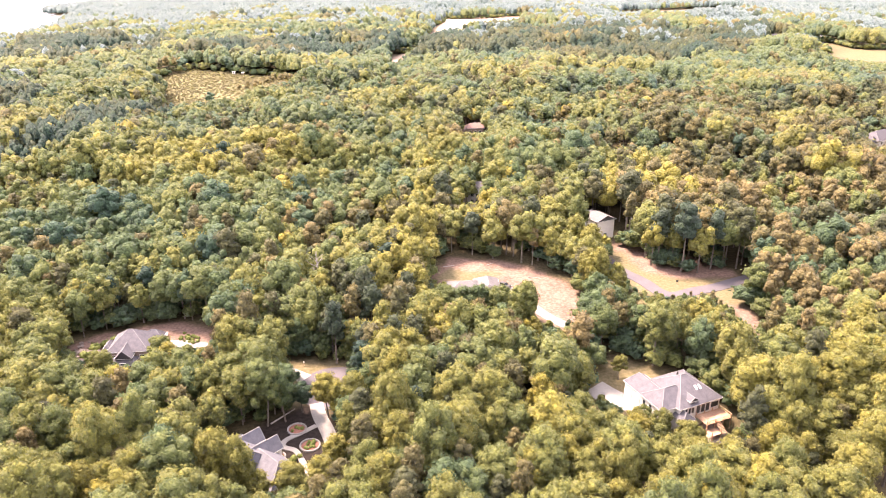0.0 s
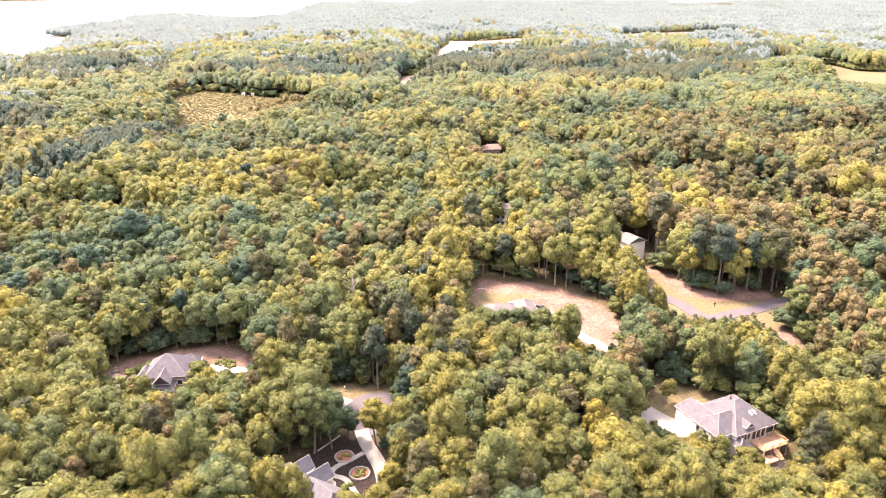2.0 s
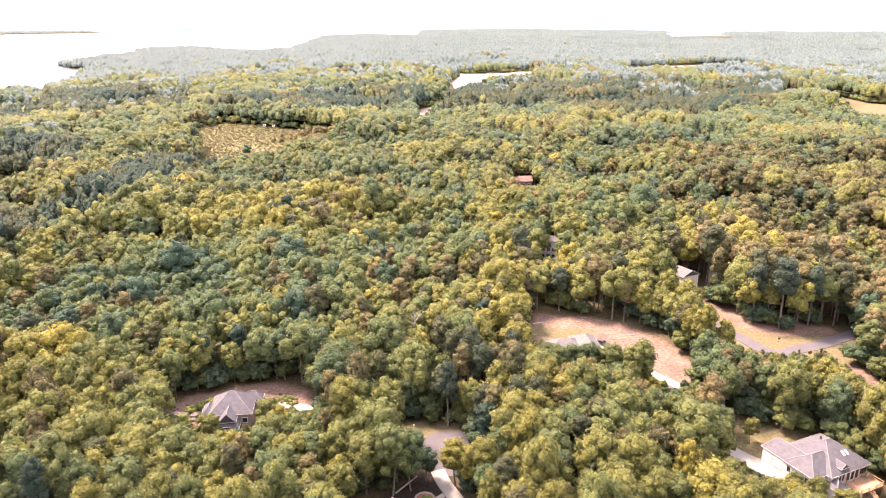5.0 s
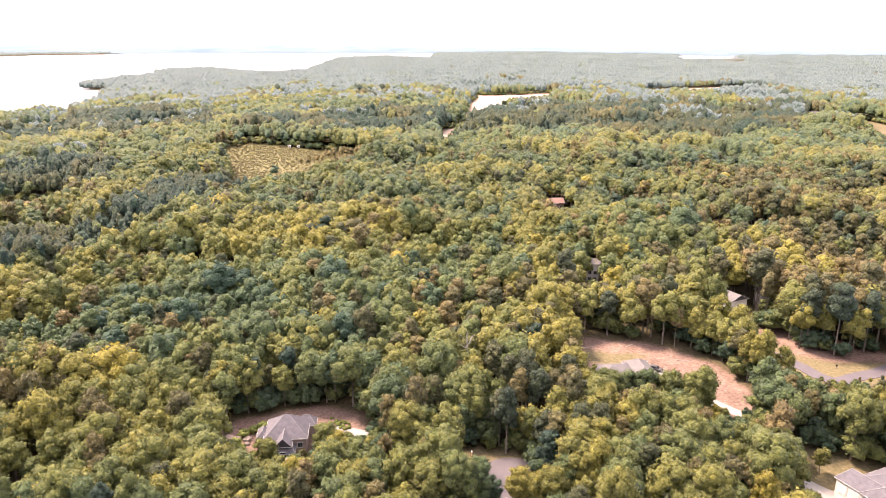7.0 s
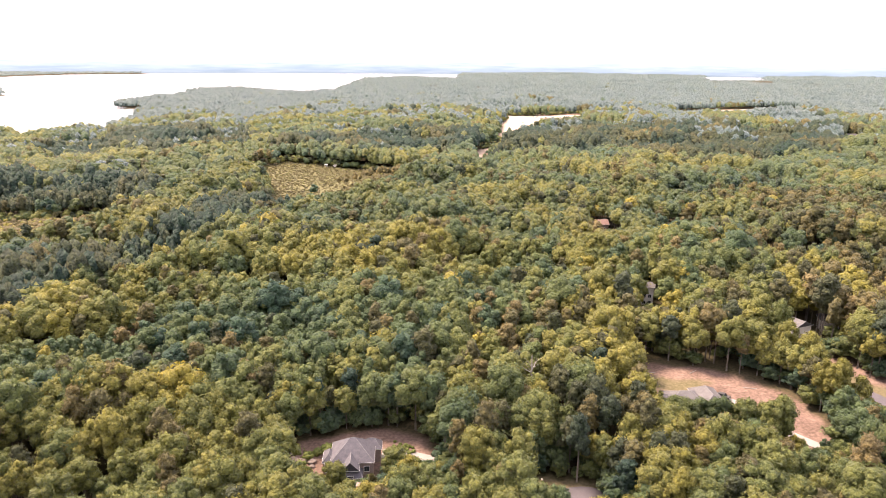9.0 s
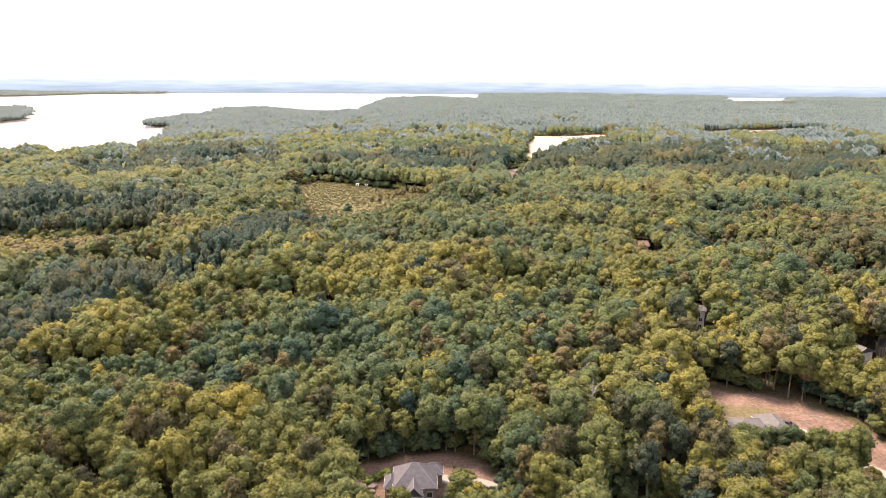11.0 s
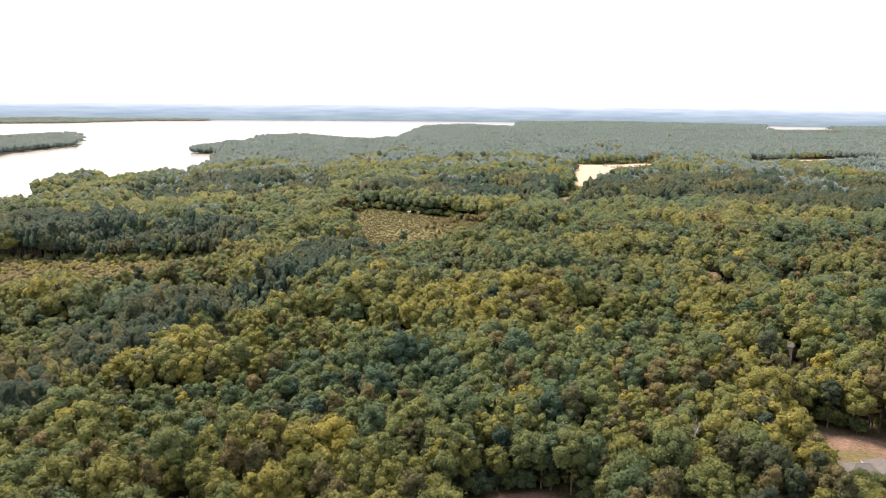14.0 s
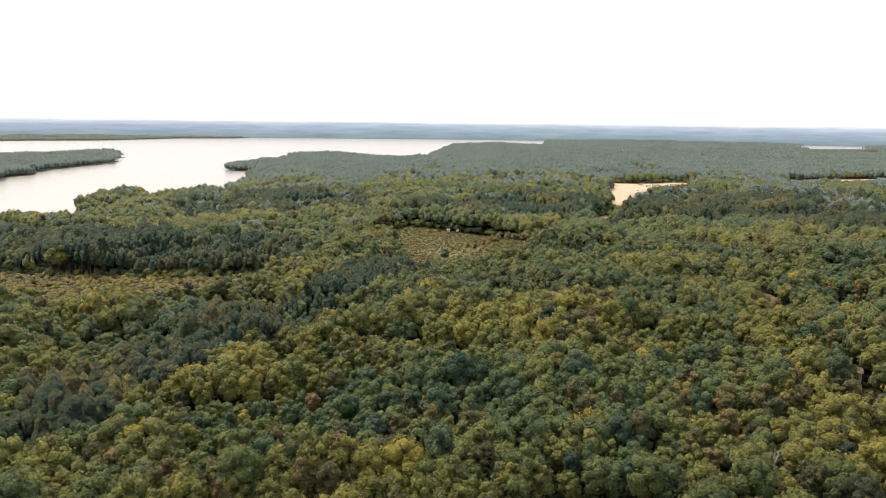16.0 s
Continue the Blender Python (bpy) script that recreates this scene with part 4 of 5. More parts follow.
car(-82.5, 183.5, 15, M_CAR, "white car parked on the clay bank")
car(19.6, 207.6, -35, M_DARK, "dark car parked beside the pale-roofed house")


def bush(x, y, r, seed, label, group):
    rng = np.random.default_rng(seed)
    v, f, turned = crown_shape(rng, 9, 20, 90, 0.16, "broad", 0.8)
    o = sheet("bush", v * (r, r, r * 0.8), f, [M_SHRUB], normals=turned)
    o.matrix_basis = pose(x, y, level(x, y) + r * 0.55)
    tagged(o, label, "bush", group)


_rng = random.Random(8)
for i in range(14):
    bush(-75.9 + i % 5 * 1.3 + _rng.uniform(-0.4, 0.4), 185.2 - i // 5 * 1.7 - i % 5 * 0.7 + _rng.uniform(-0.4, 0.4), _rng.uniform(0.4, 0.7), i, "small dark shrub planted in the clay bank", "shrubs on the bank")
for i, (x, y, r) in enumerate(((-98, 176, 1.6), (-96, 178.5, 1.3), (-93.6, 179.5, 1.7), (-99, 172, 1.4), (-97, 170, 1.1))):
    bush(x, y, r, 40 + i, "dark round bush among the boulders", "bushes by the boulders")
for i, (x, y, r) in enumerate(((-32.9, 128.6, 0.8), (-33.8, 127.6, 0.7), (-31.8, 129.6, 0.6))):
    bush(x, y, r, 60 + i, "clipped green shrub beside the garden path", "shrubs by the path")


def patio_chair(m, label):
    c = thing("patio_chair", m, label, "chair", "chairs on the patio")
    part("seat", box(-0.28, 0.28, -0.28, 0.28, 0.4, 0.48, bevel=0.02), M_TRIM, c)
    part("backrest", box(-0.28, 0.28, 0.24, 0.30, 0.48, 1.0, bevel=0.02), M_TRIM, c)
    for x in (-0.24, 0.24):
        for y in (-0.24, 0.24):
            part("leg", box(x - 0.03, x + 0.03, y - 0.03, y + 0.03, 0, 0.4), M_TRIM, c)
    return c


PATIO = pose(50, 136.5, 0, 0, 0, 24.3)
_chair = patio_chair(PATIO @ pose(8.0, -4.6, 3.2, 0, 0, 30), "white garden chair on the paved patio")
for x, y, a in ((9.0, -5.6, 200), (7.2, -6.2, 110)):
    copy_thing(_chair, PATIO @ pose(x, y, 3.2, 0, 0, a))


def mailbox(x, y, turn):
    m = thing("mailbox", pose(x, y, level(x, y), 0, 0, turn), "white mailbox on a post beside the turning circle", "mailbox", "mailboxes")
    part("post", box(-0.06, 0.06, -0.06, 0.06, -0.3, 1.1), M_WOOD, m)
    bm = box(-0.14, 0.14, -0.3, 0.3, 1.1, 1.42, bevel=0.08)
    part("box", bm, M_TRIM, m)
    part("flag", box(0.14, 0.17, 0.05, 0.2, 1.2, 1.5), M_MULCH, m, "red flag")


mailbox(-37.6, 167.4, 20)
mailbox(-28.6, 168.6, -10)


def log(x, y, turn, length, r, label):
    rng = random.Random(int(x * 7 + y))
    bm = bmesh.new()
    bmesh.ops.create_cone(bm, segments=9, radius1=r, radius2=r * 0.7, depth=length, cap_ends=True, matrix=Matrix.Rotation(math.pi / 2, 4, "Y"))
    for v in bm.verts:
        v.co.y += 0.05 * length * math.sin(v.co.x * 1.3 / length * 3)
        v.co += Vector((0, rng.uniform(-1, 1), rng.uniform(-1, 1))) * r * 0.12
    o = part("log", bm, M_DEAD, None)
    o.matrix_basis = pose(x, y, level(x, y) + r * 0.75, 0, 0, turn)
    tagged(o, label, "log", "fallen logs")


log(-38.6, 144.6, 48, 7.5, 0.22, "pale fallen log at the edge of the dark lawn")
for x, y, a, n in ((2, 224, 10, 4), (16, 225, 35, 3.5), (30, 214, -15, 4)):
    log(x, y, a, n, 0.13, "fallen grey log on the cleared red clay")

post = thing("sign_post", pose(75, 208.2, level(75, 208.2)), "small dark sign on a post beside the lane", "sign")
part("pole", box(-0.05, 0.05, -0.05, 0.05, -0.3, 1.6), M_DARK, post)
part("plate", box(-0.35, 0.35, -0.07, -0.04, 1.0, 1.6), M_DARK, post)
def limbs(bm, rng, h, r, crown_at, crown_r):
    """A tapered, slightly bent trunk with limbs that reach into the crown."""

    def limb(a, b, r0, r1, n):
        d = (b - a).normalized()
        u = d.orthogonal().normalized()
        v = d.cross(u)
        mid = a.lerp(b, 0.5) + u * (b - a).length * 0.04
        rows = []
        for p, q in ((a, r0), (mid, (r0 + r1) / 2), (b, r1)):
            rows.append([bm.verts.new(p + (u * math.cos(t) + v * math.sin(t)) * q) for t in (2 * math.pi * i / n for i in range(n))])
        for s, e in zip(rows, rows[1:]):
            for i in range(n):
                bm.faces.new((s[i], s[(i + 1) % n], e[(i + 1) % n], e[i]))

    top = Vector((rng.uniform(-0.3, 0.3), rng.uniform(-0.3, 0.3), crown_at + crown_r * 0.5))
    limb(Vector((0, 0, -0.5)), top, r, r * 0.35, 7)
    for i in range(6):
        a = 2 * math.pi * i / 6 + rng.uniform(-0.4, 0.4)
        s = Vector((0, 0, 0)).lerp(top, rng.uniform(0.5, 0.85))
        e = s + Vector((math.cos(a), math.sin(a), rng.uniform(0.5, 1.1))) * crown_r * rng.uniform(0.45, 0.7)
        limb(s, e, r * 0.4, r * 0.12, 5)


def tree_model(index, kind, hue_rng):
    """One tree, 16 m tall, with trunk and crown; it is copied with other turns and sizes."""
    rng = np.random.default_rng(100 + index)
    pine = kind == "pine"
    root = thing("pine_tree" if pine else "tree", Matrix.Identity(4), "", "tree", "woodland trees")
    crown_r, crown_at = (2.6, 10.6) if pine else (3.35, 9.6)
    bm = bmesh.new()
    limbs(bm, hue_rng, 16.0, 0.26 if pine else 0.24, crown_at, crown_r)
    part("trunk", bm, M_BARK, root, "grey-brown bark")
    v, f, turned = crown_shape(rng, 24, 15, 1500 if pine else 1700, 0.062, kind, 1.82)
    places = v * (crown_r, crown_r, crown_r * (1.80 if pine else 1.84)) + (0, 0, crown_at)
    crown = sheet("crown", places, f, [M_NEEDLE if pine else M_LEAF], normals=turned)
    crown.parent = root
    return root


def tree_sites(spacing, near, far, rng):
    """Scattered places in the camera's view fan, between two distances from the camera's path."""
    xs, ys = np.arange(-3000, 3000, spacing), np.arange(60, 4650, spacing)
    xs, ys = xs[np.abs(xs) < far + 60], ys[ys < far + 40]
    x, y = (v.ravel() for v in np.meshgrid(xs, ys))
    x = x + (rng.random(x.shape) - 0.5) * spacing * 0.85
    y = y + (rng.random(x.shape) - 0.5) * spacing * 0.85
    d = np.hypot(x - np.clip(x, -99, 0), y - 5)
    fan = (x > -112 - 0.91 * (y - 5)) & (x < 12 + 0.67 * y)
    ok = fan & (d >= near) & (d < far)
    return x[ok], y[ok]


# how high the growth stands right on a clearing's southern rim
LOW_SHORE = [(950, 3100), (1200, 3100), (1470, 3900), (1110, 3850)]
SCREEN = {"clay_bank": 2.2, "deck_house": 2.0, "crossing": 1.8, "new_lot": 2.0}


def pinewood(x, y):
    """Where closely planted pines stand instead of mixed woods."""
    k = (along(x, y, PINE_BELT) < 16 + 6 * rolling(x, y, 60)) | (within(x, y, PLANTED) > 0)
    for poly in PINE_STANDS:
        k |= within(x, y, poly) + 14 * rolling(x, y, 80, 1.7) > 0
    return k & (within(x, y, NURSERY) < -4) & (within(x, y, YOUNG) < -2)


def stand(x, y, rng):
    """What grows at each place: height, hue, whether it is a pine; zero height where nothing grows."""
    n = len(x)
    h = 16.3 + 1.8 * rolling(x, y, 70, 0.3) + rng.normal(0, 2.2, n) * (1 - 0.6 * soft(260, 600, y))
    # the y terms dull and blue the hue with distance, painting haze
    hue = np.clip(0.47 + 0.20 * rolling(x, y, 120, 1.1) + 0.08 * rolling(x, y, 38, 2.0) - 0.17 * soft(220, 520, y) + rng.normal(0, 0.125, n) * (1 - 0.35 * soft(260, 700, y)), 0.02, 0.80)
    hue = hue + (0.03 * soft(-20, 60, x) - 0.09 * soft(25, 120, -x)) * (1 - soft(260, 420, y))
    # stands of unlike age: their taller fronts rise over the younger ones
    aged = 7.0 * (soft(-0.10, 0.10, rolling(x * 0.8, y * 1.3, 120, 2.4)) - 0.5) + 4.0 * (soft(-0.08, 0.08, rolling(x, y * 1.2, 66, 5.2)) - 0.5)
    aged = aged * np.maximum(soft(225, 300, np.hypot(x + 20, y)), soft(115, 150, -x)) * (1 - 0.6 * soft(900, 1300, y))
    # taller stands are hued golden like sunlit tops, lower ones like shade
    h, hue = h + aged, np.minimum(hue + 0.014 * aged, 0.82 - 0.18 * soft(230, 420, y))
    hue = np.where(rng.random(n) < 0.012 * (1 - soft(300, 600, y)), rng.uniform(0.9, 1.0, n), hue)
    share = 0.12 + 0.22 * soft(0.1, 1.0, rolling(x, y, 230, 3.1)) + 0.50 * soft(-5, 85, x - 0.12 * y) * (1 - soft(380, 560, y)) * soft(165, 215, y + 0.3 * x)
    pines = pinewood(x, y)
    grove = np.exp(-(((x - 85) / 45) ** 2 + ((y - 245) / 40) ** 2))
    pine = (rng.random(n) < np.maximum(share, 0.75 * grove)) | (pines & (rng.random(n) < 0.92))
    # pine hue drops with distance too, in place of haze
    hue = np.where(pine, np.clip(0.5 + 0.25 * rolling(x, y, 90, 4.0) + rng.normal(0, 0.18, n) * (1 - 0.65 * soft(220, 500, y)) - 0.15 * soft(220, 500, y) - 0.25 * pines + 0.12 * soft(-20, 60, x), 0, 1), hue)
    h = np.where(pine, h + 1.0 + 2.0 * grove, h)
    planted_low = (within(x, y, NURSERY) > -3) | (within(x, y, YOUNG) > -2)
    lone = np.hypot(x + 172, y - 539) < 4.5
    h, hue = np.where(planted_low, np.where(lone, 12.0, 0), h), np.where(lone, 0.05, hue)
    brown = within(x, y, BROWN) > 0
    h, pine, hue = np.where(brown, rng.uniform(8.0, 11.0, n), h), pine | brown, np.where(brown, rng.uniform(0.6, 0.85, n), hue)
    for key, poly in OPEN.items():
        # southern rim trees are cut below the camera's sight line into each clearing
        mx, my = np.mean(poly, axis=0)
        lean, slope = np.clip((mx + 25) / my, -0.5, 0.5), 98 / np.hypot(mx + 25, my)
        for s in np.arange(0, 36, 2.0):
            over = within(x + s * lean, y + s, poly) > 0.3
            h = np.where(over, np.minimum(h, SCREEN.get(key, 0.8) + s * slope), h)
        h = np.where(within(x, y, poly) > -1.2, 0, h)
    for poly in FAR_OPEN.values():
        h = np.where(within(x, y, poly) > -3, 0, h)
        lean = (np.mean(poly, axis=0)[0] + 40) / np.mean(poly, axis=0)[1]
        for s in (10, 20, 30, 40, 55, 70, 90, 110, 140):
            h = np.where(within(x + s * lean, y + s, poly) > 0, np.minimum(h, 2.0 + s * 0.08), h)
    h = np.where(within(x, y, LOW_SHORE) > 0, h * 0.4, h)
    h = np.where(water_in(x, y) > -8, 0, h)
    h = np.where(np.hypot(x - 84, y - 264) < 7, 0, h)
    for hx, hy, hr in PLOTS:
        h = np.where(np.hypot(x - hx, y - hy) < hr, 0, h)
        gap = hy - y
        h = np.where((x < hx - gap * hx / hy + hr * 0.8) & (x > hx - gap * (hx + 60) / hy - hr * 0.8) & (gap > 0) & (gap < 60), np.minimum(h, 1.6 + gap * 92 / hy), h)
    return np.where(h < 2.2, 0, h), hue, pine


def planted(x, y, z, h, hue, pine, shapes, rng, wide=(0.228, 0.185), blue=None, lift=0.0, deep=0.0):
    """Crowns of the given shapes set out over the ground: places, faces, normals, hues and kinds."""
    verts, tris, turns, hues, slots, base = [], [], [], [], [], 0
    for p, kind in ((0, "broad"), (1, "pine")):
        mine = np.flatnonzero(pine == bool(p))
        which = rng.integers(0, len(shapes[kind]), len(mine))
        for k, (v, f, turned) in enumerate(shapes[kind]):
            t = mine[which == k]
            if not len(t):
                continue
            a = rng.uniform(0, 2 * np.pi, len(t))
            c, s = np.cos(a)[:, None], np.sin(a)[:, None]
            # lift tips far crowns' normals up, to brighten them as haze would
            turned = turned + np.array((0, 0, lift))
            turned = turned / np.linalg.norm(turned, axis=1)[:, None]
            r = (h[t] * wide[p] * rng.uniform(0.85, 1.2, len(t)))[:, None]
            up = (h[t] * ((0.33 if p else 0.36) + deep * 0.13) * rng.uniform(0.92, 1.06, len(t)))[:, None]
            verts.append(np.stack([(c * v[:, 0] - s * v[:, 1]) * r + x[t][:, None], (s * v[:, 0] + c * v[:, 1]) * r + y[t][:, None],
                                   v[:, 2] * up + (z[t] + h[t] * ((0.66 if p else 0.62) - deep * 0.13))[:, None]], -1).reshape(-1, 3))
            turns.append(np.stack([c * turned[:, 0] - s * turned[:, 1], s * turned[:, 0] + c * turned[:, 1], np.repeat(turned[None, :, 2], len(t), 0)], -1).reshape(-1, 3))
            hues.append(np.repeat(hue[t], len(v)))
            tris.append((f[None] + (base + np.arange(len(t)) * len(v))[:, None, None]).reshape(-1, 3))
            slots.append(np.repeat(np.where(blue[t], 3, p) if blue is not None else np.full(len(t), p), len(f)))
            base += len(t) * len(v)
    return verts, tris, turns, hues, slots, base


def mass(name, x, y, rng, lobes, faces, flakes, size, trunks, label, short=1.0, wide=(0.228, 0.185), lift=0.0, deep=0.0, closely=False):
    """Woodland too dense to count, as one mesh of leaf clumps, sprays and stems."""
    h, hue, pine = stand(x, y, rng)
    keep = (h > 0) & (pinewood(x, y) == closely) if np.max(y) > 150 else h > 0
    x, y, h, hue, pine = x[keep], y[keep], h[keep] * short, hue[keep], pine[keep]
    z = height(x, y)
    shapes = {kind: [crown_shape(rng, lobes, faces, flakes, size, "broad" if closely else kind) for _ in range(8)] for kind in ("broad", "pine")}
    # the share of haze-tinted crowns grows with distance
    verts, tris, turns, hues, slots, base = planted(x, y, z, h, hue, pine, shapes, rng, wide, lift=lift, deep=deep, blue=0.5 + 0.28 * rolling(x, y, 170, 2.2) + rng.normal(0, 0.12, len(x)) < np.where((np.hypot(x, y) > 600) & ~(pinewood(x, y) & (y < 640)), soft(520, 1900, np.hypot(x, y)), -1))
    if trunks:
        r = h * 0.013 + 0.04
        for u, v in ((1, 0), (0, 1)):
            stem = np.stack([np.stack([x - u * r, y - v * r, z - 0.5], -1), np.stack([x + u * r, y + v * r, z - 0.5], -1), np.stack([x, y, z + h * 0.85], -1)], 1)
            verts.append(stem.reshape(-1, 3))
            hues.append(np.full(len(stem) * 3, 0.5))
            turns.append(np.tile((v * 0.5 - u * 0.3, -u * 0.8, 0.2), (len(stem) * 3, 1)))
            tris.append(np.arange(3 * len(stem)).reshape(-1, 3) + base)
            base += 3 * len(stem)
            slots.append(np.full(len(stem), 2))
    ob = sheet(name, np.concatenate(verts), np.concatenate(tris), [*((M_LEAF_MASS, M_NEEDLE_MASS) if flakes > 60 or faces == 6 else (M_LEAF_BOUGHS, M_NEEDLE_BOUGHS)), M_BARK, M_HAZE_TINT], np.concatenate(hues), np.concatenate(slots), np.concatenate(turns))
    return tagged(ob, label, "woods", kind="stuff")


def scrub(name, x, y, h, hue, pine, lobes, faces, flakes, size, wide, label, rng):
    """Bushes, saplings or young planted trees, as one mesh."""
    shapes = {kind: [crown_shape(rng, lobes, faces, flakes, size, kind) for _ in range(6)] for kind in ("broad", "pine")}
    verts, tris, turns, hues, slots, _ = planted(x, y, height(x, y) - 0.28 * h, h, hue, pine, shapes, rng, wide)
    ob = sheet(name, np.concatenate(verts), np.concatenate(tris), [M_LEAF_MASS, M_NEEDLE_MASS], np.concatenate(hues), np.concatenate(slots), np.concatenate(turns))
    tagged(ob, label, "bushes", kind="stuff")


# the trees nearest to the camera's path, one by one
bx, by = tree_sites(5.3, 0, 330, WOOD)
near = by < 133 + 6 * np.sin(bx / 40)
bh, bhue, bpine = stand(bx, by, WOOD)
# single trees that stand out beside the houses and drives: place, height, hue
LONE = [(-27.4, 144.0, 12, 0.80), (-21.0, 145.2, 10.5, 0.62), (-24.3, 142.0, 10, 0.74), (-20.8, 140.5, 13, 0.60), (-34.2, 146.2, 7.5, 0.05), (-41.5, 141.0, 16.5, 0.35),
        (-45.8, 147.3, 17, 0.42), (-37.5, 142.6, 14, 0.22), (44.8, 156.6, 6.5, 0.62), (45.2, 208.4, 14.5, 0.60), (46.2, 196.4, 16, 0.72), (51.7, 194.2, 13, 0.66), (44.7, 200.3, 13.5, 0.70), (22.0, 176.5, 16, 0.45), (-11.5, 145.1, 16, 0.72), (-88.0, 158.5, 9, 0.5), (21.6, 183.3, 11, 0.50), (18.9, 187.1, 9, 0.55), (24.1, 187.3, 8.5, 0.45),
        (-69.5, 157.0, 11, 0.86), (-78.3, 147.4, 12, 0.90), (-8.3, 155.0, 16, 0.66), (-8.8, 208.2, 17, 0.68), (-13.3, 155.0, 16, 0.70), (-53.6, 162.0, 16, 0.60),
        (-73.5, 163.0, 11, 0.45), (-45.0, 114.0, 17, 0.70), (-39.8, 112.8, 15.5, 0.64), (-30.0, 113.5, 10, 0.66), (-36.4, 112.2, 10, 0.72), (48.6, 133.0, 8.0, 0.52), (53.5, 129.5, 8.0, 0.62),
        (45.6, 136.0, 7.0, 0.45), (56.8, 131.6, 6.0, 0.66), (59.8, 179.0, 9.5, 0.55), (64.4, 178.5, 9, 0.50), (68.5, 176.5, 9.5, 0.60), (10.2, 184.5, 12.5, 0.22), (16.3, 182.0, 12.5, 0.40), (5.6, 186.0, 12, 0.25), (13.2, 185.5, 10, 0.30), (1.5, 183.5, 12, 0.35), (5.4, 192.0, 6.0, 0.40),
        (13.2, 191.6, 6.0, 0.45), (0.5, 189.0, 10, 0.35), (47.5, 239.0, 17, 0.40), (44.5, 226.0, 17, 0.62), (48.5, 219.0, 16, 0.70), (40.5, 218.0, 14, 0.55)]
lx, ly, lh, lhue = np.array(LONE, float).T
clear = np.min(np.hypot(bx[:, None] - lx, by[:, None] - ly), axis=1) > 2.9
bx, by, bh, bhue, bpine = (np.concatenate([a[clear], e]) for a, e in ((bx, lx), (by, ly), (bh, lh), (bhue, lhue), (bpine, np.zeros(len(lx), bool))))
near = np.concatenate([near[clear], np.ones(len(lx), bool)])
models = [tree_model(i, "pine" if i % 4 == 3 else "broad", random) for i in range(12)]
pools = {True: [m for i, m in enumerate(models) if i % 4 == 3], False: [m for i, m in enumerate(models) if i % 4 != 3]}
used = set()
for i in np.flatnonzero(near & (bh > 0)):
    if by[i] < 92 or (bx[i] < -80 and by[i] < 110 + 0.4 * (-80 - bx[i])):
        continue
    pool = pools[bool(bpine[i])]
    src = pool[WOOD.integers(len(pool))]
    s = bh[i] / 16.0
    wide = s**0.75 * WOOD.uniform(0.85, 1.15)
    m = pose(bx[i], by[i], level(bx[i], by[i]), 0, 0, WOOD.uniform(0, 360)) @ Matrix.Diagonal((wide, wide, s, 1))
    if src in used:
        ob = copy_thing(src, m)
    else:
        ob, src.matrix_basis = src, m
        used.add(src)
    small = bh[i] < 10
    if bpine[i]:
        ob["label"] = "small olive-green pine at the clearing's rim" if small else "tall grey-green pine standing among broadleaf trees"
    else:
        ob["label"] = "small leafy tree at the clearing's rim" if small else "full-crowned green broadleaf tree in dense woodland"
    for o in ob.children:
        if o.name.startswith("crown"):
            o.color = (bhue[i], bhue[i], bhue[i], 1)
for m in models:
    if m not in used:
        for o in (*m.children_recursive, m):
            bpy.data.objects.remove(o)

away = np.where(near, 9999, np.hypot(bx - np.clip(bx, -99, 0), by - 5))
for lo, hi, lobes, faces, flakes, size in ((0, 190, 14, 15, 440, 0.093), (190, 400, 9, 15, 120, 0.138)):
    ring = (away >= lo) & (away < hi)
    mass("woodland", bx[ring], by[ring], WOOD, lobes, faces, flakes, size, True, "dense green and yellow-green broadleaf woodland with pines")
wx, wy = tree_sites(5.6, 330, 560, WOOD)
mass("woodland", wx, wy, WOOD, 6, 12, 40, 0.19, True, "dense mixed woodland canopy behind the clearings", wide=(0.245, 0.19), lift=0.25)
wx, wy = tree_sites(6.0, 560, 1050, WOOD)
mass("woodland", wx, wy, WOOD, 4, 12, 6, 0.30, False, "rolling mixed forest canopy with yellow-green crowns", wide=(0.26, 0.21), lift=0.55, deep=0.3)
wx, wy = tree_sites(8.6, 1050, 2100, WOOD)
mass("woodland", wx, wy, WOOD, 1, 12, 0, 0.40, False, "distant mixed forest canopy by the lake, tinted blue-green as haze", wide=(0.34, 0.32), lift=0.8, deep=0.7)
for step, lo, hi, wide in ((4.3, 120, 560, (0.19, 0.165)), (5.6, 560, 1050, (0.22, 0.20))):
    wx, wy = tree_sites(step, lo, hi, WOOD)
    pines = pinewood(wx, wy)
    mass("pine_plantation", wx[pines], wy[pines], WOOD, 5 if lo < 500 else 3, 12, 0, 0.2, lo < 500, "dark olive-green pines planted close together", wide=wide, lift=0.6, deep=0.5, closely=True)
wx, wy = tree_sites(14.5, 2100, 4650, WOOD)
mass("woodland", wx, wy, WOOD, 1, 6, 0, 0.5, False, "far mixed woods on shores and hills, tinted blue-green as haze", 0.85, (0.42, 0.36), 1.3, 1.0)

close = ((-160, 75), (-60, 112), 5.4, (8, 6, 90, 0.15))
loose = ((-260, 190), (-130, 112), 6.6, (5, 6, 0, 0.2))
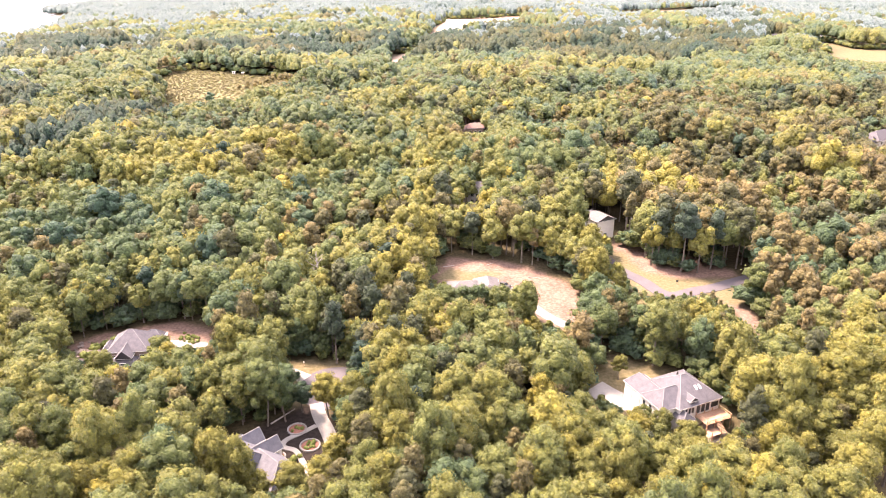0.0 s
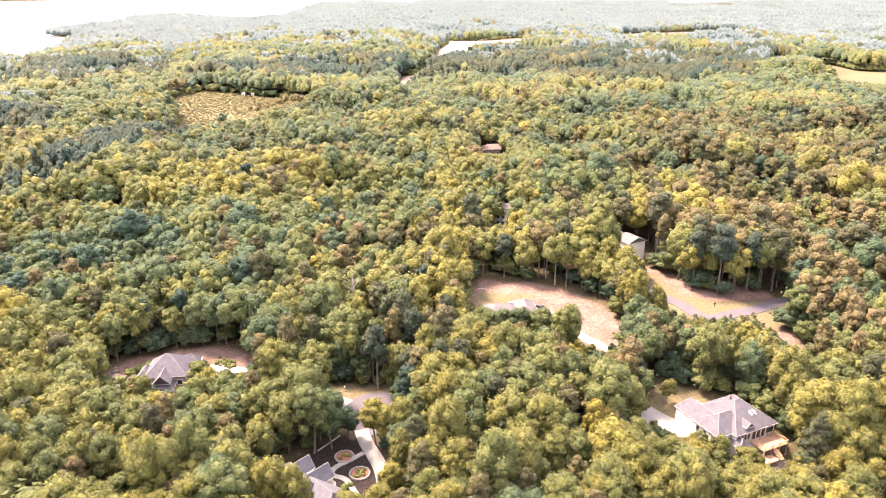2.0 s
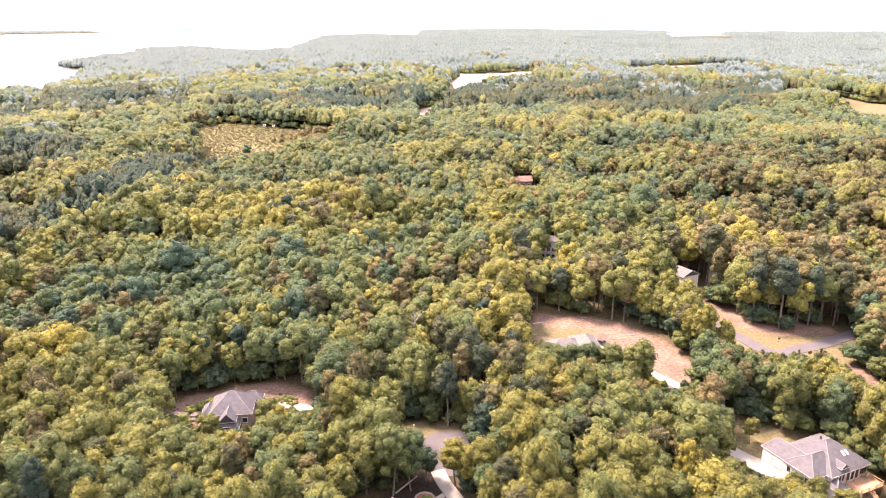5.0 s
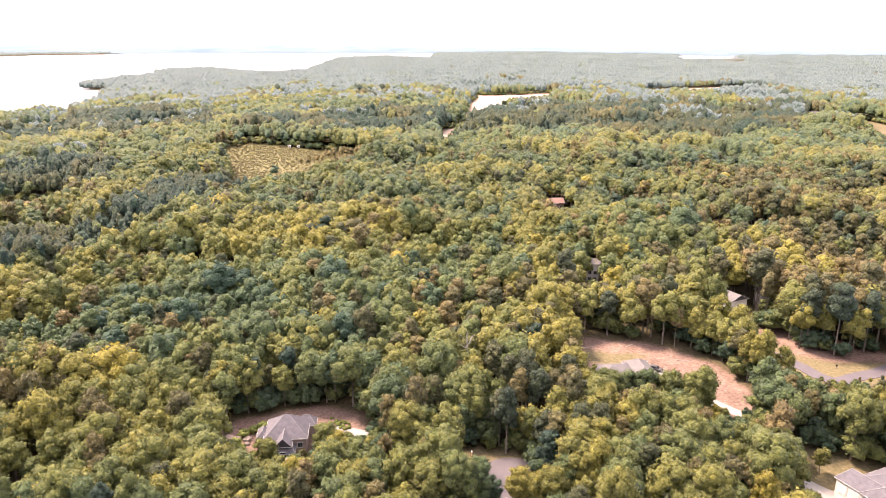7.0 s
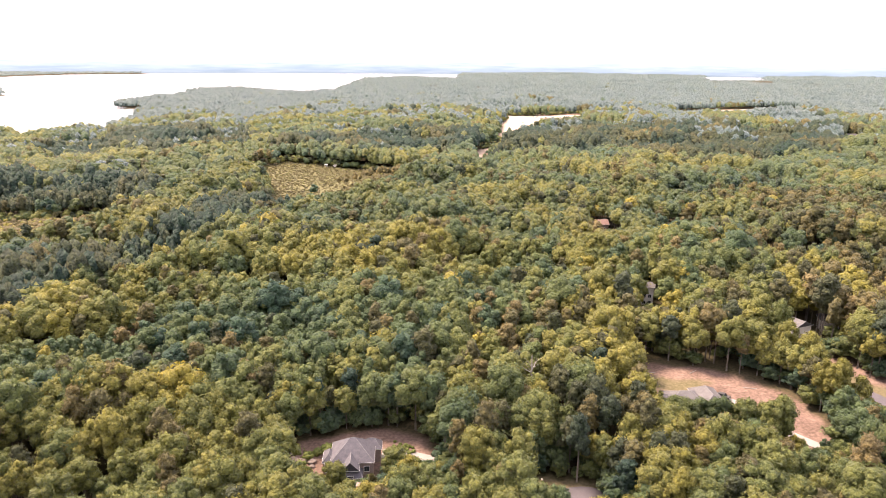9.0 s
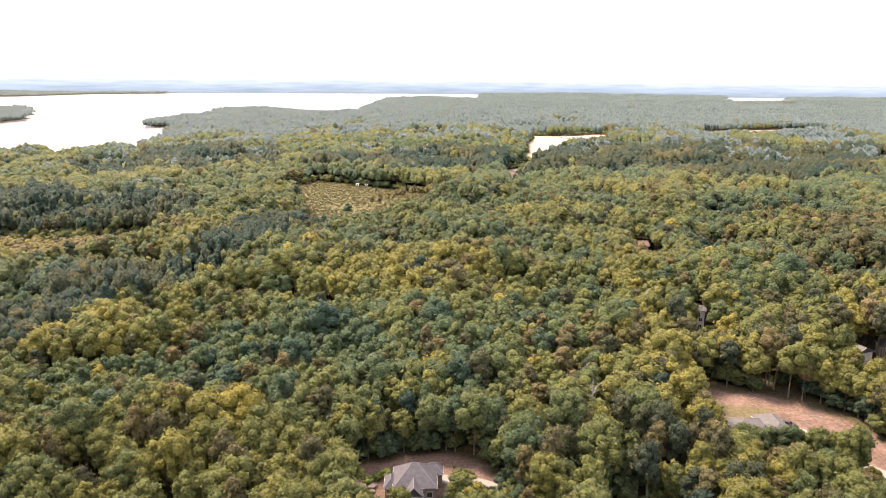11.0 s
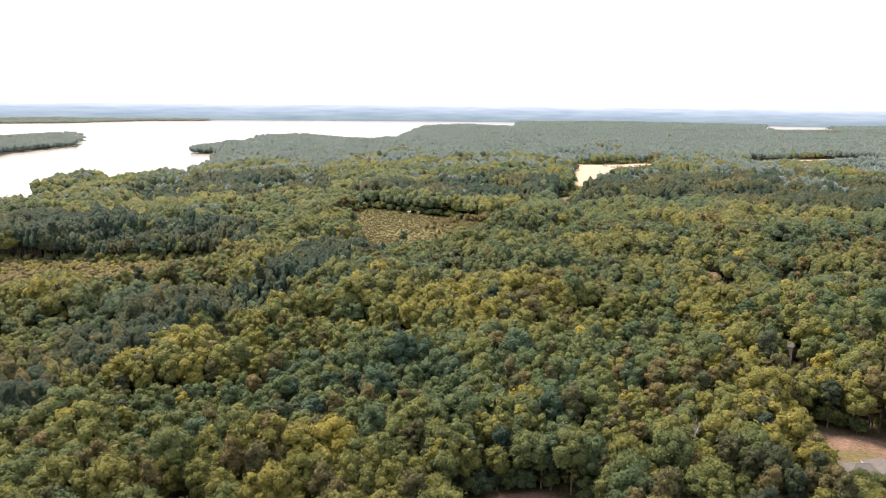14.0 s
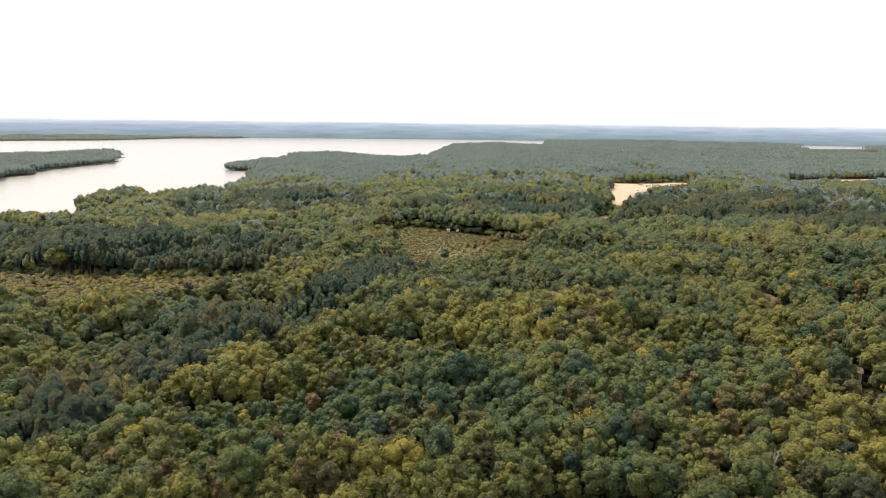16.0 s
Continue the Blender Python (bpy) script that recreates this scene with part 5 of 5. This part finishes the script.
for (x0, x1), (y0, y1), step, (lobes, faces, flakes, size) in (close, loose):
    wx, wy = (v.ravel() for v in np.meshgrid(np.arange(x0, x1, step), np.arange(y0, y1, step)))
    wx, wy = wx + WOOD.uniform(-0.4, 0.4, wx.shape) * step, wy + WOOD.uniform(-0.4, 0.4, wx.shape) * step
    bare = (wy < 92) | ((wx < -80) & (wy < 110 + 0.4 * (-80 - wx)))
    if step > 6:
        bare &= (wx < -160) | (wx > 75) | (wy < -60)
    mass("woodland", wx[bare], wy[bare], WOOD, lobes, faces, flakes, size, True, "mixed woodland canopy nearest the valley's mouth", wide=(0.27, 0.22))

# low growth under the trees and round the clearings
ux, uy = tree_sites(3.9, 90, 330, WOOD)
uh = stand(ux, uy, WOOD)[0]
rim = np.zeros(len(ux), bool)
for key, o in OPEN.items():
    rim |= (within(ux, uy, o) > -14) & (within(ux, uy, o) < -1.0) & ((uy < np.mean([p[1] for p in o])) | (key not in ("new_lot", "crossing")) | (np.sin(ux * 0.35 + uy * 0.2) > 0.2))
low = (uh > 0) & rim & (WOOD.random(len(ux)) < 0.9)
scrub("undergrowth", ux[low], uy[low], np.minimum(uh, WOOD.uniform(4.5, 12.5, len(ux)))[low], WOOD.uniform(0.0, 0.45, low.sum()), np.zeros(low.sum(), bool), 13, 12, 150, 0.12,
      (0.36, 0.3), "leafy bushes and saplings round the clearings", WOOD)
for rows, step, low, high, tone, wide, label in ((YOUNG, 2.0, 0.7, 1.2, (0.62, 0.86), (0.95, 0.98), "low olive-brown young pines in an open field"),
                                                 (NURSERY, 2.7, 4.5, 6.5, (0.6, 1.0), (0.42, 0.44), "close rows of olive-brown young pines")):
    ux, uy = tree_sites(step, 250, 900, WOOD)
    grown = within(ux, uy, rows) > 0
    px, py = (v[grown] + WOOD.normal(0, 0.5 * step, grown.sum()) for v in (ux, uy))
    scrub("young_plantation", px, py, WOOD.uniform(low, high, len(px)), WOOD.uniform(*tone, len(px)), WOOD.random(len(px)) < 0.8, 1, 6 if low < 2 else 12, 0, 0.4, wide, label, WOOD)

# leafy skirts where the forest meets far fields
ex, ey = tree_sites(3.8, 330, 1450, WOOD)
skirt = np.zeros(len(ex), bool)
for o in (YOUNG, NURSERY, *FAR_OPEN.values()):
    out = within(ex, ey, o)
    skirt |= (out > -8) & (out < 0.5) & (ey > np.mean([q[1] for q in o]))
ex, ey = ex[skirt], ey[skirt]
scrub("forest_edge", ex, ey, WOOD.uniform(5.0, 10.0, len(ex)), WOOD.uniform(0.15, 0.6, len(ex)), WOOD.random(len(ex)) < 0.3, 3, 12, 0, 0.3, (0.36, 0.30), "leafy forest edge along the open fields", WOOD)

# a bare dead tree that shows among the green crowns
dead = thing("dead_tree", pose(-38.4, 199.0, level(-38.4, 199.0)), "bare grey dead tree among green crowns", "tree")
_bm = bmesh.new()
limbs(_bm, random, 20.0, 0.30, 15.0, 5.0)
limbs(_bm, random, 20.0, 0.18, 16.5, 5.5)
limbs(_bm, random, 20.0, 0.14, 17.5, 4.5)
part("trunk", _bm, M_DEAD, dead, "bleached grey wood")
